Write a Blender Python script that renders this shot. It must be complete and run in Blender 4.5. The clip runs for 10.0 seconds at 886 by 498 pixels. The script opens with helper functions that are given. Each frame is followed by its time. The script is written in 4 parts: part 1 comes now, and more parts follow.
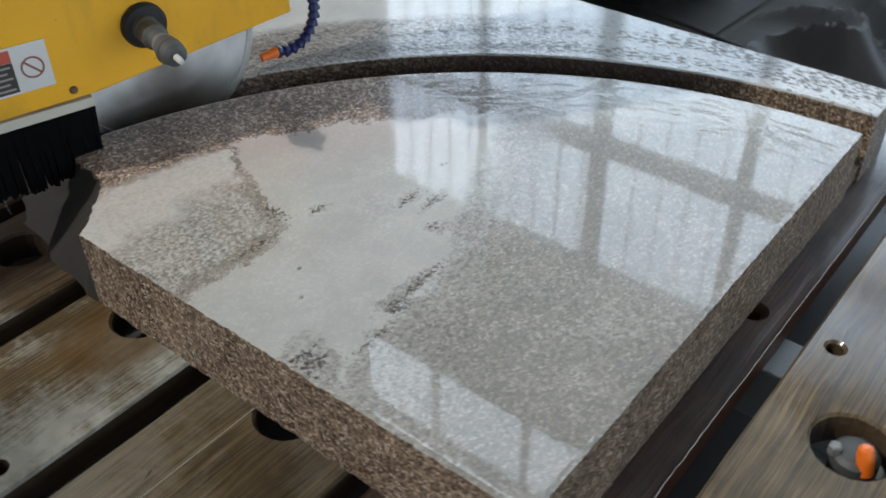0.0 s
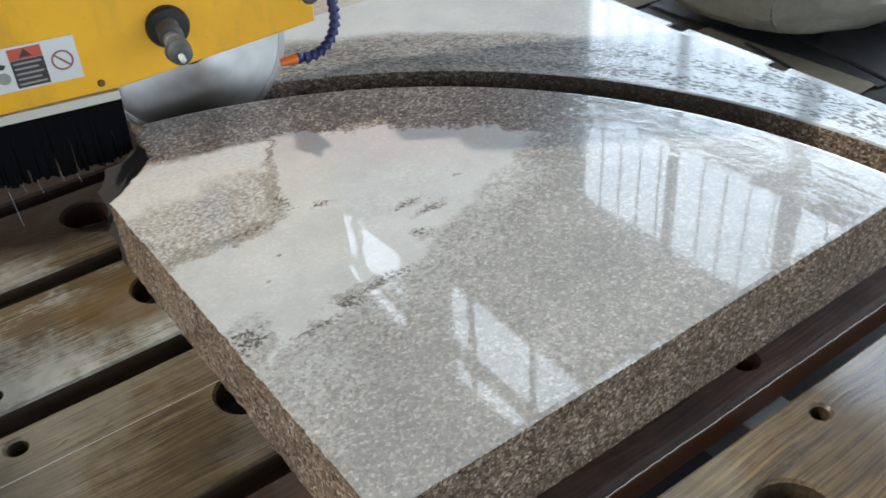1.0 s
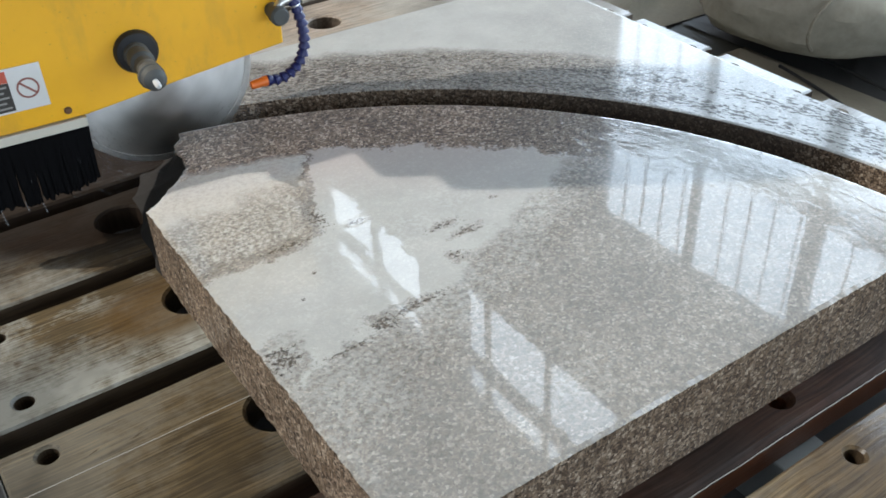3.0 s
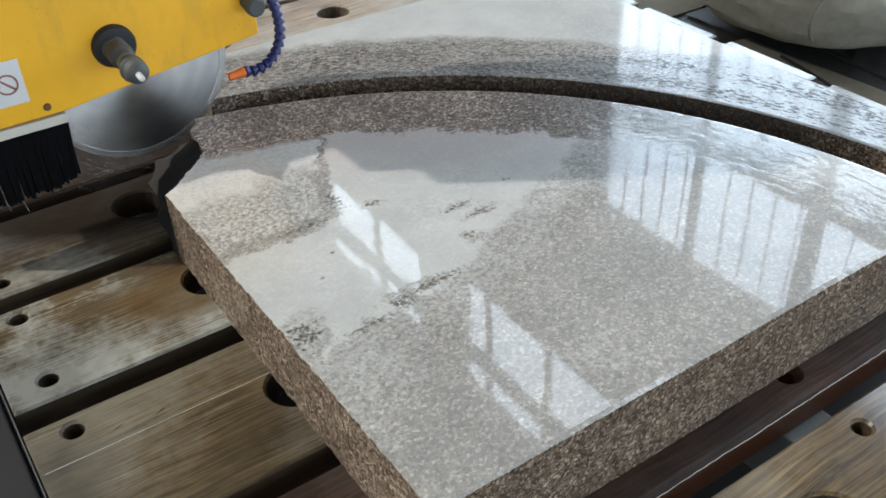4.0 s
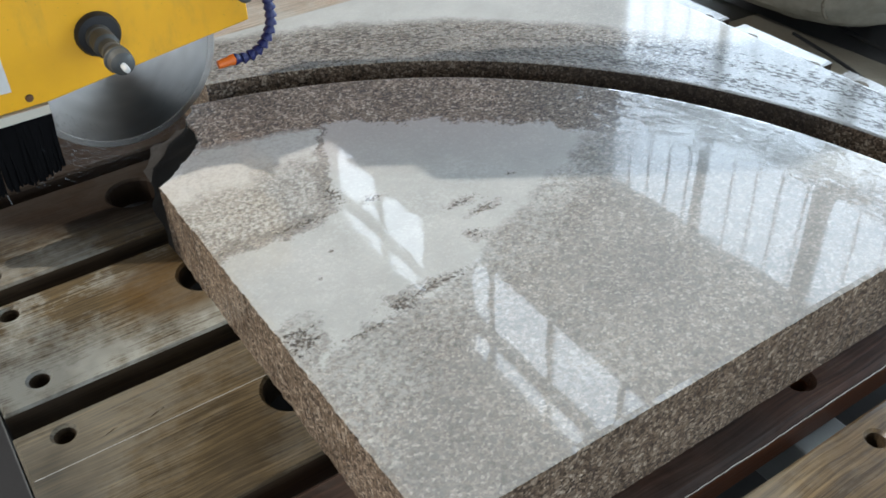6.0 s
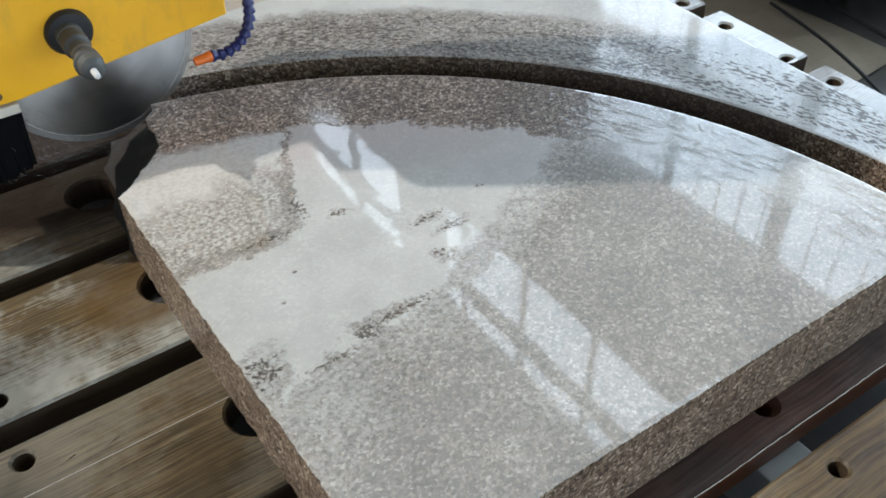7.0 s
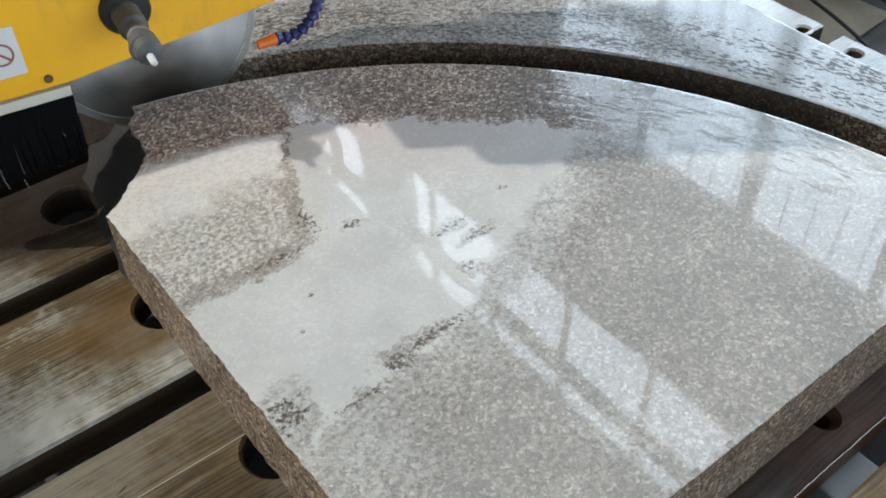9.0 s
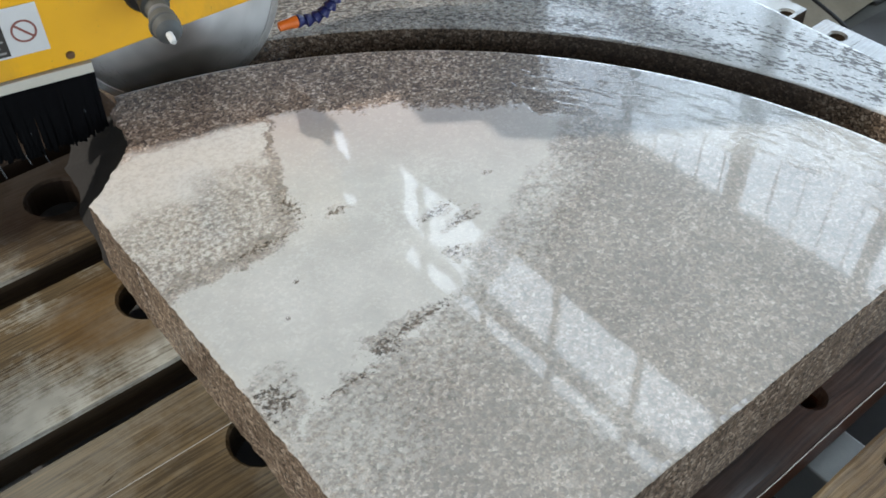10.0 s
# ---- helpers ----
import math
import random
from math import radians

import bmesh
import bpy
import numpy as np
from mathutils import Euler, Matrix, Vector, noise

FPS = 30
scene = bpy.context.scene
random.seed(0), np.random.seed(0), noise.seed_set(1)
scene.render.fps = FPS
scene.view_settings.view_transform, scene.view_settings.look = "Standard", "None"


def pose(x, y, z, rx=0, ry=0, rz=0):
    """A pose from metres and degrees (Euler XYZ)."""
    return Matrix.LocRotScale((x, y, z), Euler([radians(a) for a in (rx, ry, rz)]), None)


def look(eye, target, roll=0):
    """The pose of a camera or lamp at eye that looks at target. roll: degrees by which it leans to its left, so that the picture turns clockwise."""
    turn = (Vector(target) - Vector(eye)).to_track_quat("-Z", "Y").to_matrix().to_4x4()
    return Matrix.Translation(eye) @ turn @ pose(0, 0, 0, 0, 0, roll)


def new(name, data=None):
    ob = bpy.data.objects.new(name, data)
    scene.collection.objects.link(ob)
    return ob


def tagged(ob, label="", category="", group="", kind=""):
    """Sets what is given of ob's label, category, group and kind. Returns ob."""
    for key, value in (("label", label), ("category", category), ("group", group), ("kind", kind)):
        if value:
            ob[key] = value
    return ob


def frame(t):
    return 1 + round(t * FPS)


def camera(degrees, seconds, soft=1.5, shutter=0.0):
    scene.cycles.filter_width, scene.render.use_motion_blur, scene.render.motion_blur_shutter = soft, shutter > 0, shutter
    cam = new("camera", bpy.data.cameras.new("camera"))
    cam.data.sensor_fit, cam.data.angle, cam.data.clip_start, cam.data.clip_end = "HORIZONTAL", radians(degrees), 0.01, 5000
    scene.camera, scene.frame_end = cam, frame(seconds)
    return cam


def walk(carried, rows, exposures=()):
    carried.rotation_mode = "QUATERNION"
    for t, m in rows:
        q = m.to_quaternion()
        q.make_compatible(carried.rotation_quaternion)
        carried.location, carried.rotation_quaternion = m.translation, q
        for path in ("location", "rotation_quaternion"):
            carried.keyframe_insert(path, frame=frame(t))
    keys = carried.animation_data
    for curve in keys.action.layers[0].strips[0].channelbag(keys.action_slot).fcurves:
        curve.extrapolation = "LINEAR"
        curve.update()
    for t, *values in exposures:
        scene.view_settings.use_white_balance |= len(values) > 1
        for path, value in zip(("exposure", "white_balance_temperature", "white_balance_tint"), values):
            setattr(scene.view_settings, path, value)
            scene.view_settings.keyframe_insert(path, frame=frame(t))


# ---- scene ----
cam = camera(50.2, 10.0, soft=1.65, shutter=0.5)
PATH = [
    (0, (-0.5798, -0.7104, 1.569), (0.9818, 0.567, -0.0079), -0.8),
    (0.5, (-0.4698, -0.9075, 1.5716), (0.8717, 0.6746, 0.0714), -2.4),
    (1, (-0.3558, -0.9626, 1.5486), (0.8013, 0.7552, 0.0433), -4),
    (1.5, (-0.3482, -0.937, 1.5486), (0.7629, 0.8115, 0.0458), -4),
    (2, (-0.3533, -0.9267, 1.5665), (0.7411, 0.8371, 0.0676), -3.2),
    (3.5, (-0.3827, -0.9408, 1.5703), (0.7475, 0.8, 0.0727), -2.3),
    (4, (-0.4058, -0.9485, 1.569), (0.7168, 0.791, 0.065), -2.5),
    (4.5, (-0.4083, -0.9242, 1.5754), (0.7334, 0.823, 0.0932), -2.2),
    (5, (-0.3981, -0.9126, 1.5639), (0.7078, 0.8205, 0.0394), -2.5),
    (5.5, (-0.3866, -0.9037, 1.5537), (0.704, 0.8218, 0.01), -2.7),
    (7, (-0.3072, -0.832, 1.651), (0.768, 0.7462, -0.054), -0.9),
    (7.5, (-0.2803, -0.6912, 1.6407), (0.8563, 0.7808, -0.1193), -0.8),
    (8, (-0.2854, -0.6886, 1.6382), (0.8243, 0.8154, -0.1103), -1.7),
    (8.5, (-0.297, -0.6835, 1.6356), (0.8102, 0.809, -0.1257), -1.4),
    (9, (-0.3008, -0.6771, 1.6254), (0.8154, 0.7821, -0.1564), -1),
    (9.5, (-0.2995, -0.6758, 1.619), (0.8128, 0.7654, -0.1807), -0.9),
    (10, (-0.3008, -0.6835, 1.6151), (0.832, 0.7475, -0.1794), -1.1),
]
walk(cam, [(t, look(eye, target, roll)) for t, eye, target, roll in PATH], [(0, -0.5), (0.4, -0.27), (1.0, 0.0), (10, 0.0)])

# ---- light: daylight through the hall's openings ----
world = bpy.data.worlds.new("world")
scene.world = world
world.use_nodes = True
wn = world.node_tree
sky = wn.nodes.new("ShaderNodeTexSky")
sky.sky_type, sky.sun_disc, sky.sun_elevation, sky.sun_rotation = "NISHITA", False, radians(45), radians(-56)
wn.links.new(sky.outputs[0], wn.nodes["Background"].inputs[0])
wn.nodes["Background"].inputs[1].default_value = 0.1


def window_light(name, centre, toward, width, height, radiance, colour=(0.75, 0.87, 1.0)):
    """Daylight that fills one opening of the hall, of the given radiance."""
    data = bpy.data.lights.new(name, "AREA")
    data.shape, data.size, data.size_y = "RECTANGLE", width, height
    data.energy, data.color = radiance * math.pi * width * height, colour
    ob = new(name, data)
    ob.matrix_world = look(centre, Vector(centre) + Vector(toward))
    return ob


GABLE = 4.0                      # x of the glazed end wall
window_light("daylight_gable", (GABLE + 0.16, 0.33, 2.6), (-1, 0, 0), 6.66, 3.2, 6.2, (0.69, 0.84, 1.0))
window_light("daylight_gable_high", (GABLE + 0.16, 1.31, 6.85), (-1, 0, 0), 8.62, 1.6, 6.4)
window_light("daylight_gable_high", (GABLE + 0.16, 7.55, 6.93), (-1, 0, 0), 2.3, 1.36, 6.0)
window_light("daylight_west", (-5.16, 3.8, 7.1), (1, 0, 0), 3.6, 3.0, 6.4, (0.97, 0.97, 0.97))
sun_data = bpy.data.lights.new("sun", "SUN")
sun_data.energy, sun_data.angle, sun_data.color = 3.0, radians(1.2), (1.0, 0.98, 0.94)
sun = new("sun", sun_data)                      # through the high opening in the west wall
sun.matrix_world = look((-8.0, 5.8, 10.78), (0.3, 0.2, 0.78))
window_light("daylight_door", (-5.16, -1.9, 2.1), (1, 0, 0), 3.4, 4.0, 1.3)
window_light("daylight_back", (0.2, -5.16, 1.6), (0, 1, 0), 4.4, 2.8, 3.9)


# ---- materials ----
def material(name):
    m = bpy.data.materials.new(name)
    m.use_nodes = True
    return m, m.node_tree, m.node_tree.nodes["Principled BSDF"]


def node(nt, kind, sockets=(), **settings):
    n = nt.nodes.new(kind)
    for key, value in settings.items():
        setattr(n, key, value)
    for key, value in dict(sockets).items():
        s = n.inputs[key]
        if isinstance(value, bpy.types.NodeSocket):
            nt.links.new(value, s)
        else:
            s.default_value = value
    return n


def calc(nt, op, a, b=0.0, c=0.0, clamp=False):
    return node(nt, "ShaderNodeMath", {0: a, 1: b, 2: c}, operation=op, use_clamp=clamp).outputs[0]


def ramp(nt, fac, stops, smooth=False):
    n = node(nt, "ShaderNodeValToRGB", {0: fac})
    n.color_ramp.interpolation = "EASE" if smooth else "LINEAR"
    while len(n.color_ramp.elements) < len(stops):
        n.color_ramp.elements.new(0.5)
    for e, (p, col) in zip(n.color_ramp.elements, stops):
        e.position = p
        e.color = (*((col,) * 3 if isinstance(col, (int, float)) else col), 1)
    return n.outputs[0]


def blend(nt, fac, a, b, mode="MIX"):
    n = node(nt, "ShaderNodeMix", data_type="RGBA", blend_type=mode)
    for i, v in ((0, fac), (6, a), (7, b)):
        if isinstance(v, bpy.types.NodeSocket):
            nt.links.new(v, n.inputs[i])
        else:
            n.inputs[i].default_value = v if i == 0 else (*v, 1)
    return n.outputs[2]


def coords(nt, scale=(1, 1, 1), place=(0, 0, 0)):
    tc = node(nt, "ShaderNodeTexCoord")
    return node(nt, "ShaderNodeMapping", {0: tc.outputs["Object"], "Location": place, "Scale": scale}).outputs[0]


def speckle(nt, vec, scale, detail=4.0, rough=0.6):
    return node(nt, "ShaderNodeTexNoise", {"Vector": vec, "Scale": scale, "Detail": detail, "Roughness": rough}).outputs[0]


def bump(nt, height, strength, distance, normal=None):
    s = {"Strength": strength, "Distance": distance, "Height": height}
    if normal is not None:
        s["Normal"] = normal
    return node(nt, "ShaderNodeBump", s).outputs[0]


def feed(nt, p, **values):
    for key, v in values.items():
        s = p.inputs[key.replace("_", " ")]
        if isinstance(v, bpy.types.NodeSocket):
            nt.links.new(v, s)
        else:
            s.default_value = (*v, 1) if isinstance(v, tuple) and len(v) == 3 else v


def plain(name, colour, rough=0.5, metal=0.0, vary=0.15, grain=60.0, relief=0.15, coat=0.0):
    """A paint, rubber or metal with faint stains, grain and relief."""
    m, nt, p = material(name)
    v = coords(nt)
    big, fine = speckle(nt, v, grain / 8), speckle(nt, v, grain * 3)
    tone = calc(nt, "MULTIPLY_ADD", calc(nt, "ADD", big, calc(nt, "MULTIPLY", fine, 0.5)), vary * 2, 1 - vary * 1.5)
    col = blend(nt, 1.0, colour, node(nt, "ShaderNodeCombineColor", {0: tone, 1: tone, 2: tone}).outputs[0], "MULTIPLY")
    feed(nt, p, Base_Color=col, Metallic=metal, Roughness=calc(nt, "MULTIPLY_ADD", big, 0.25, rough - 0.12, True), Coat_Weight=coat, Coat_Roughness=0.08)
    feed(nt, p, Normal=bump(nt, fine, relief, 0.002))
    return m


ARC = (-0.128, -0.397)           # centre of the arc that the saw cuts
CUT_SHADE_FROM = 12.5                  # degrees round the arc where the painted mud and shade in the cut begin


def granite_material():
    m, nt, p = material("wet_granite")
    v = coords(nt)
    warp = node(nt, "ShaderNodeVectorMath", {0: v, 1: node(nt, "ShaderNodeVectorMath", {0: node(nt, "ShaderNodeTexNoise", {"Vector": v, "Scale": 260.0}).outputs[1], 3: 0.003}, operation="SCALE").outputs[0]}, operation="ADD").outputs[0]
    cells = node(nt, "ShaderNodeTexVoronoi", {"Vector": warp, "Scale": 250.0}).outputs["Color"]
    pick = node(nt, "ShaderNodeSeparateColor", {0: cells}).outputs[0]
    grain = ramp(nt, pick, [(0.0, (0.04, 0.028, 0.022)), (0.22, (0.115, 0.083, 0.064)), (0.45, (0.225, 0.168, 0.125)), (0.68, (0.31, 0.24, 0.185)), (0.85, (0.48, 0.40, 0.33)), (1.0, (0.74, 0.66, 0.57))])
    small = node(nt, "ShaderNodeSeparateColor", {0: node(nt, "ShaderNodeTexVoronoi", {"Vector": warp, "Scale": 540.0}).outputs["Color"]}).outputs[1]
    grain = blend(nt, 0.24, grain, ramp(nt, small, [(0.0, (0.04, 0.033, 0.03)), (0.35, (0.13, 0.10, 0.085)), (0.7, (0.22, 0.175, 0.14)), (1.0, (0.42, 0.36, 0.31))]))
    grain = blend(nt, 1.0, grain, ramp(nt, speckle(nt, v, 330.0, 3.0, 0.7), [(0.34, 0.38), (0.66, 1.6)]), "MULTIPLY")
    cloud = speckle(nt, v, 9.0)
    grain = blend(nt, 1.0, grain, ramp(nt, cloud, [(0.3, 0.50), (0.7, 0.76)]), "MULTIPLY")
    up = calc(nt, "GREATER_THAN", node(nt, "ShaderNodeSeparateXYZ", {0: node(nt, "ShaderNodeNewGeometry").outputs["Normal"]}).outputs[2], 0.7)
    xyz = node(nt, "ShaderNodeSeparateXYZ", {0: v})
    x, y = xyz.outputs[0], xyz.outputs[1]

    def pool(cx, cy, rx, ry):
        dx = calc(nt, "DIVIDE", calc(nt, "SUBTRACT", x, cx - ARC[0]), rx)
        dy = calc(nt, "DIVIDE", calc(nt, "SUBTRACT", y, cy - ARC[1]), ry)
        return calc(nt, "SUBTRACT", 1.0, calc(nt, "SQRT", calc(nt, "MULTIPLY_ADD", dx, dx, calc(nt, "MULTIPLY", dy, dy))))

    rag = calc(nt, "MULTIPLY_ADD", speckle(nt, v, 14.0, 6.0, 0.65), 1.3, -0.65)
    radius = calc(nt, "SQRT", calc(nt, "MULTIPLY_ADD", x, x, calc(nt, "MULTIPLY", y, y)))

    def side(px, py, nx, ny, width):
        """How far a place lies on one side of a line, in widths."""
        d = calc(nt, "MULTIPLY_ADD", calc(nt, "SUBTRACT", x, px - ARC[0]), nx, calc(nt, "MULTIPLY", calc(nt, "SUBTRACT", y, py - ARC[1]), ny))
        return calc(nt, "DIVIDE", d, width)

    def least(*terms):
        r = terms[0]
        for o in terms[1:]:
            r = calc(nt, "MINIMUM", r, o)
        return r

    wide = calc(nt, "MULTIPLY_ADD", speckle(nt, v, 17.0, 7.0, 0.72), 0.13, -0.065)
    crumb = calc(nt, "MULTIPLY_ADD", speckle(nt, v, 190.0, 3.0, 0.7), 0.024, -0.012)
    wobble = calc(nt, "ADD", wide, crumb)
    front = side(-0.03, -0.126, -0.14, 0.99, 1.0)                  # front edge of the pooled slurry
    inner = calc(nt, "SUBTRACT", 0.835, radius)                    # the strip along the cut is washed clean
    rise = side(0.0, 0.128, 0.0, 1.0, 1.0)                         # rough island at the corner: how far in from its two shores
    within = calc(nt, "ADD", least(rise, side(0.14, 0.2325, -0.925, 0.379, 1.0)), calc(nt, "ADD", calc(nt, "MULTIPLY", wide, 0.6), crumb))
    island = calc(nt, "MULTIPLY_ADD", within, -1.0, calc(nt, "MULTIPLY", wobble, -1.0))
    notch = calc(nt, "MULTIPLY", pool(-0.066, -0.085, 0.040, 0.042), -0.05)
    streak = calc(nt, "MULTIPLY", calc(nt, "MAXIMUM", pool(0.118, -0.086, 0.062, 0.013), calc(nt, "MAXIMUM", pool(0.285, 0.012, 0.028, 0.009), calc(nt, "MAXIMUM", pool(0.262, 0.045, 0.030, 0.010), calc(nt, "MAXIMUM", pool(0.165, 0.130, 0.018, 0.009), pool(0.235, -0.030, 0.016, 0.016))))), -0.03)
    streak = calc(nt, "ADD", streak, calc(nt, "MULTIPLY_ADD", speckle(nt, v, 75.0, 5.0, 0.75), -0.09, 0.05))
    ground = least(front, inner, island, notch, streak)
    thick = calc(nt, "MULTIPLY", calc(nt, "ADD", ground, wobble), 110.0, clamp=True)
    fade = calc(nt, "ADD", side(0.25, -0.13, -0.42, 0.90, 0.14), calc(nt, "MULTIPLY_ADD", rag, 0.6, 0.45), clamp=True)
    gaps = ramp(nt, speckle(nt, v, 130.0, 4.0, 0.7), [(0.40, 0.22), (0.57, 1.0)])
    thick = calc(nt, "MULTIPLY", thick, calc(nt, "MULTIPLY_ADD", calc(nt, "SUBTRACT", fade, 0.15), calc(nt, "MULTIPLY_ADD", fade, 0.45, 0.55), 0.05, clamp=True))
    thick = calc(nt, "MULTIPLY", thick, calc(nt, "MAXIMUM", gaps, calc(nt, "POWER", fade, 3.0)))
    open_grain = calc(nt, "MULTIPLY_ADD", pool(0.475, -0.25, 0.21, 0.26), 2.2, calc(nt, "MULTIPLY", rag, 0.7), clamp=True)     # bare wet stone
    fore = calc(nt, "MULTIPLY", side(0.10, -0.10, 0.0, -1.0, 0.42), 0.42, clamp=True)    # the film thins towards the front edge
    veil = calc(nt, "MULTIPLY", ramp(nt, speckle(nt, v, 7.0, 5.0, 0.6), [(0.32, 0.42), (0.68, 0.80)]), calc(nt, "MULTIPLY_ADD", gaps, 0.55, 0.42))
    veil = calc(nt, "MULTIPLY", veil, calc(nt, "SUBTRACT", 1.0, calc(nt, "MULTIPLY", open_grain, 0.88)))
    veil = calc(nt, "MULTIPLY", veil, calc(nt, "SUBTRACT", 1.0, fore))
    milk = calc(nt, "MULTIPLY", calc(nt, "MULTIPLY", side(0.34, -0.07, -0.25, 0.97, 0.16), 0.30, clamp=True), calc(nt, "MULTIPLY_ADD", gaps, 0.4, 0.6))
    veil = calc(nt, "ADD", veil, calc(nt, "MULTIPLY", calc(nt, "MINIMUM", milk, 0.24), calc(nt, "MULTIPLY", island, 25.0, clamp=True)))
    veil = calc(nt, "MULTIPLY", veil, calc(nt, "MULTIPLY_ADD", calc(nt, "MULTIPLY", island, 40.0, clamp=True), 0.28, 0.72))
    shore = calc(nt, "MULTIPLY", side(0.60, -0.22, 0.80, 0.60, 0.10), 0.78, clamp=True)
    veil = calc(nt, "MAXIMUM", veil, calc(nt, "MULTIPLY", shore, calc(nt, "MULTIPLY_ADD", gaps, 0.2, 0.66)))
    lee = calc(nt, "SUBTRACT", 1.0, calc(nt, "MULTIPLY", side(0.70, 0.0, -0.35, 0.94, 0.16), 1.0, clamp=True))    # where the film reaches the cut
    veil = calc(nt, "MULTIPLY", veil, calc(nt, "MAXIMUM", calc(nt, "MULTIPLY", inner, 9.0, clamp=True), calc(nt, "MULTIPLY", lee, 0.8)))
    zone = calc(nt, "MULTIPLY", calc(nt, "MULTIPLY", within, 160.0, clamp=True), calc(nt, "MULTIPLY", calc(nt, "ADD", inner, calc(nt, "MULTIPLY", wobble, 0.5)), 50.0, clamp=True))
    cream = calc(nt, "MULTIPLY", calc(nt, "MULTIPLY_ADD", calc(nt, "ADD", rise, calc(nt, "MULTIPLY", wide, 1.6)), 10.0, -0.8, clamp=True), calc(nt, "MULTIPLY_ADD", within, 45.0, calc(nt, "MULTIPLY_ADD", rise, 14.0, -1.9), clamp=True))
    flecks = ramp(nt, speckle(nt, v, 150.0, 4.0, 0.75), [(0.40, 0.18), (0.60, 0.85)])
    shoreline = calc(nt, "SUBTRACT", 1.0, calc(nt, "MULTIPLY", calc(nt, "ABSOLUTE", calc(nt, "SUBTRACT", within, 0.012)), 60.0, clamp=True))
    shoreline = calc(nt, "MULTIPLY", shoreline, calc(nt, "MULTIPLY_ADD", rise, -12.0, 2.2, clamp=True))
    flecks = calc(nt, "MULTIPLY", flecks, calc(nt, "SUBTRACT", 1.0, calc(nt, "MULTIPLY", shoreline, 0.75)))
    dust = calc(nt, "MULTIPLY", zone, calc(nt, "MAXIMUM", calc(nt, "MULTIPLY", cream, calc(nt, "MULTIPLY_ADD", gaps, 0.22, 0.74)), flecks))
    # pale film on the far offcut, raised by angle to paint its sunlit left part
    far = calc(nt, "MULTIPLY", calc(nt, "MULTIPLY", calc(nt, "ADD", calc(nt, "SUBTRACT", radius, 1.185), calc(nt, "MULTIPLY", wobble, 0.7)), 22.0, clamp=True), calc(nt, "MULTIPLY_ADD", calc(nt, "MULTIPLY_ADD", calc(nt, "ARCTAN2", y, x), 4.0, -2.4, clamp=True), 0.26, 0.62))
    beyond = calc(nt, "MULTIPLY", calc(nt, "GREATER_THAN", radius, 1.02), calc(nt, "MULTIPLY", gaps, 0.42))     # thin film on the offcut
    far = calc(nt, "MAXIMUM", far, beyond)
    clean = calc(nt, "MULTIPLY", calc(nt, "ADD", inner, calc(nt, "MULTIPLY", wobble, 0.6)), 30.0, clamp=True)      # the strip beside the cut stays bare
    veil = calc(nt, "MAXIMUM", veil, calc(nt, "MULTIPLY_ADD", gaps, 0.10, calc(nt, "MAXIMUM", calc(nt, "MULTIPLY", clean, calc(nt, "MULTIPLY_ADD", open_grain, -0.15, 0.18)), calc(nt, "MULTIPLY", calc(nt, "MULTIPLY", lee, 0.34), calc(nt, "LESS_THAN", radius, 1.0)))))
    slurry = calc(nt, "MAXIMUM", calc(nt, "MAXIMUM", calc(nt, "MULTIPLY", thick, 0.92), veil), calc(nt, "MAXIMUM", far, dust))
    torn = pool(0.128, -0.089, 0.064, 0.010)                       # torn dark marks in the film
    for mark in ((0.075, -0.098, 0.022, 0.018), (0.285, 0.012, 0.024, 0.009), (0.262, 0.045, 0.030, 0.009), (0.165, 0.130, 0.016, 0.009), (0.235, -0.030, 0.014, 0.014), (-0.062, -0.082, 0.030, 0.028), (0.010, -0.114, 0.045, 0.006), (0.123, 0.175, 0.014, 0.035), (0.055, 0.135, 0.05, 0.008), (0.055, 0.055, 0.005, 0.0035), (0.012, 0.010, 0.004, 0.003), (0.368, 0.061, 0.010, 0.006), (0.545, 0.11, 0.010, 0.006)):
        torn = calc(nt, "MAXIMUM", torn, pool(*mark))
    torn = calc(nt, "MULTIPLY", calc(nt, "ADD", torn, calc(nt, "MULTIPLY_ADD", speckle(nt, v, 170.0, 4.0, 0.8), 6.5, -3.72)), 4.0, clamp=True)
    slurry = calc(nt, "MULTIPLY", slurry, calc(nt, "SUBTRACT", 1.0, calc(nt, "MULTIPLY", torn, 0.92)))
    grain = blend(nt, calc(nt, "MULTIPLY", torn, 0.40), grain, (0.03, 0.03, 0.026))
    slurry = calc(nt, "MULTIPLY", slurry, up)
    milky = ramp(nt, cloud, [(0.3, (0.39, 0.39, 0.362)), (0.7, (0.485, 0.482, 0.448))])
    near_cut = calc(nt, "MULTIPLY", calc(nt, "SUBTRACT", radius, 0.66), 7.0, clamp=True)
    near_cut = calc(nt, "MULTIPLY", near_cut, calc(nt, "LESS_THAN", radius, 1.0))
    angle = calc(nt, "ARCTAN2", y, x)
    near_cut = calc(nt, "MULTIPLY", near_cut, calc(nt, "MULTIPLY_ADD", angle, 3.0, -1.5, clamp=True))
    milky = blend(nt, near_cut, milky, (0.465, 0.415, 0.385))           # browner stone flour beside the cut
    milky = blend(nt, calc(nt, "MULTIPLY", dust, 0.8, clamp=True), milky, (0.50, 0.485, 0.448))
    sawn = blend(nt, 1.0, grain, (1.07, 0.99, 0.87), "MULTIPLY")     # the sawn sides are drier and warmer
    cut_walls = calc(nt, "MULTIPLY", calc(nt, "GREATER_THAN", radius, 0.97), calc(nt, "LESS_THAN", radius, 1.055))
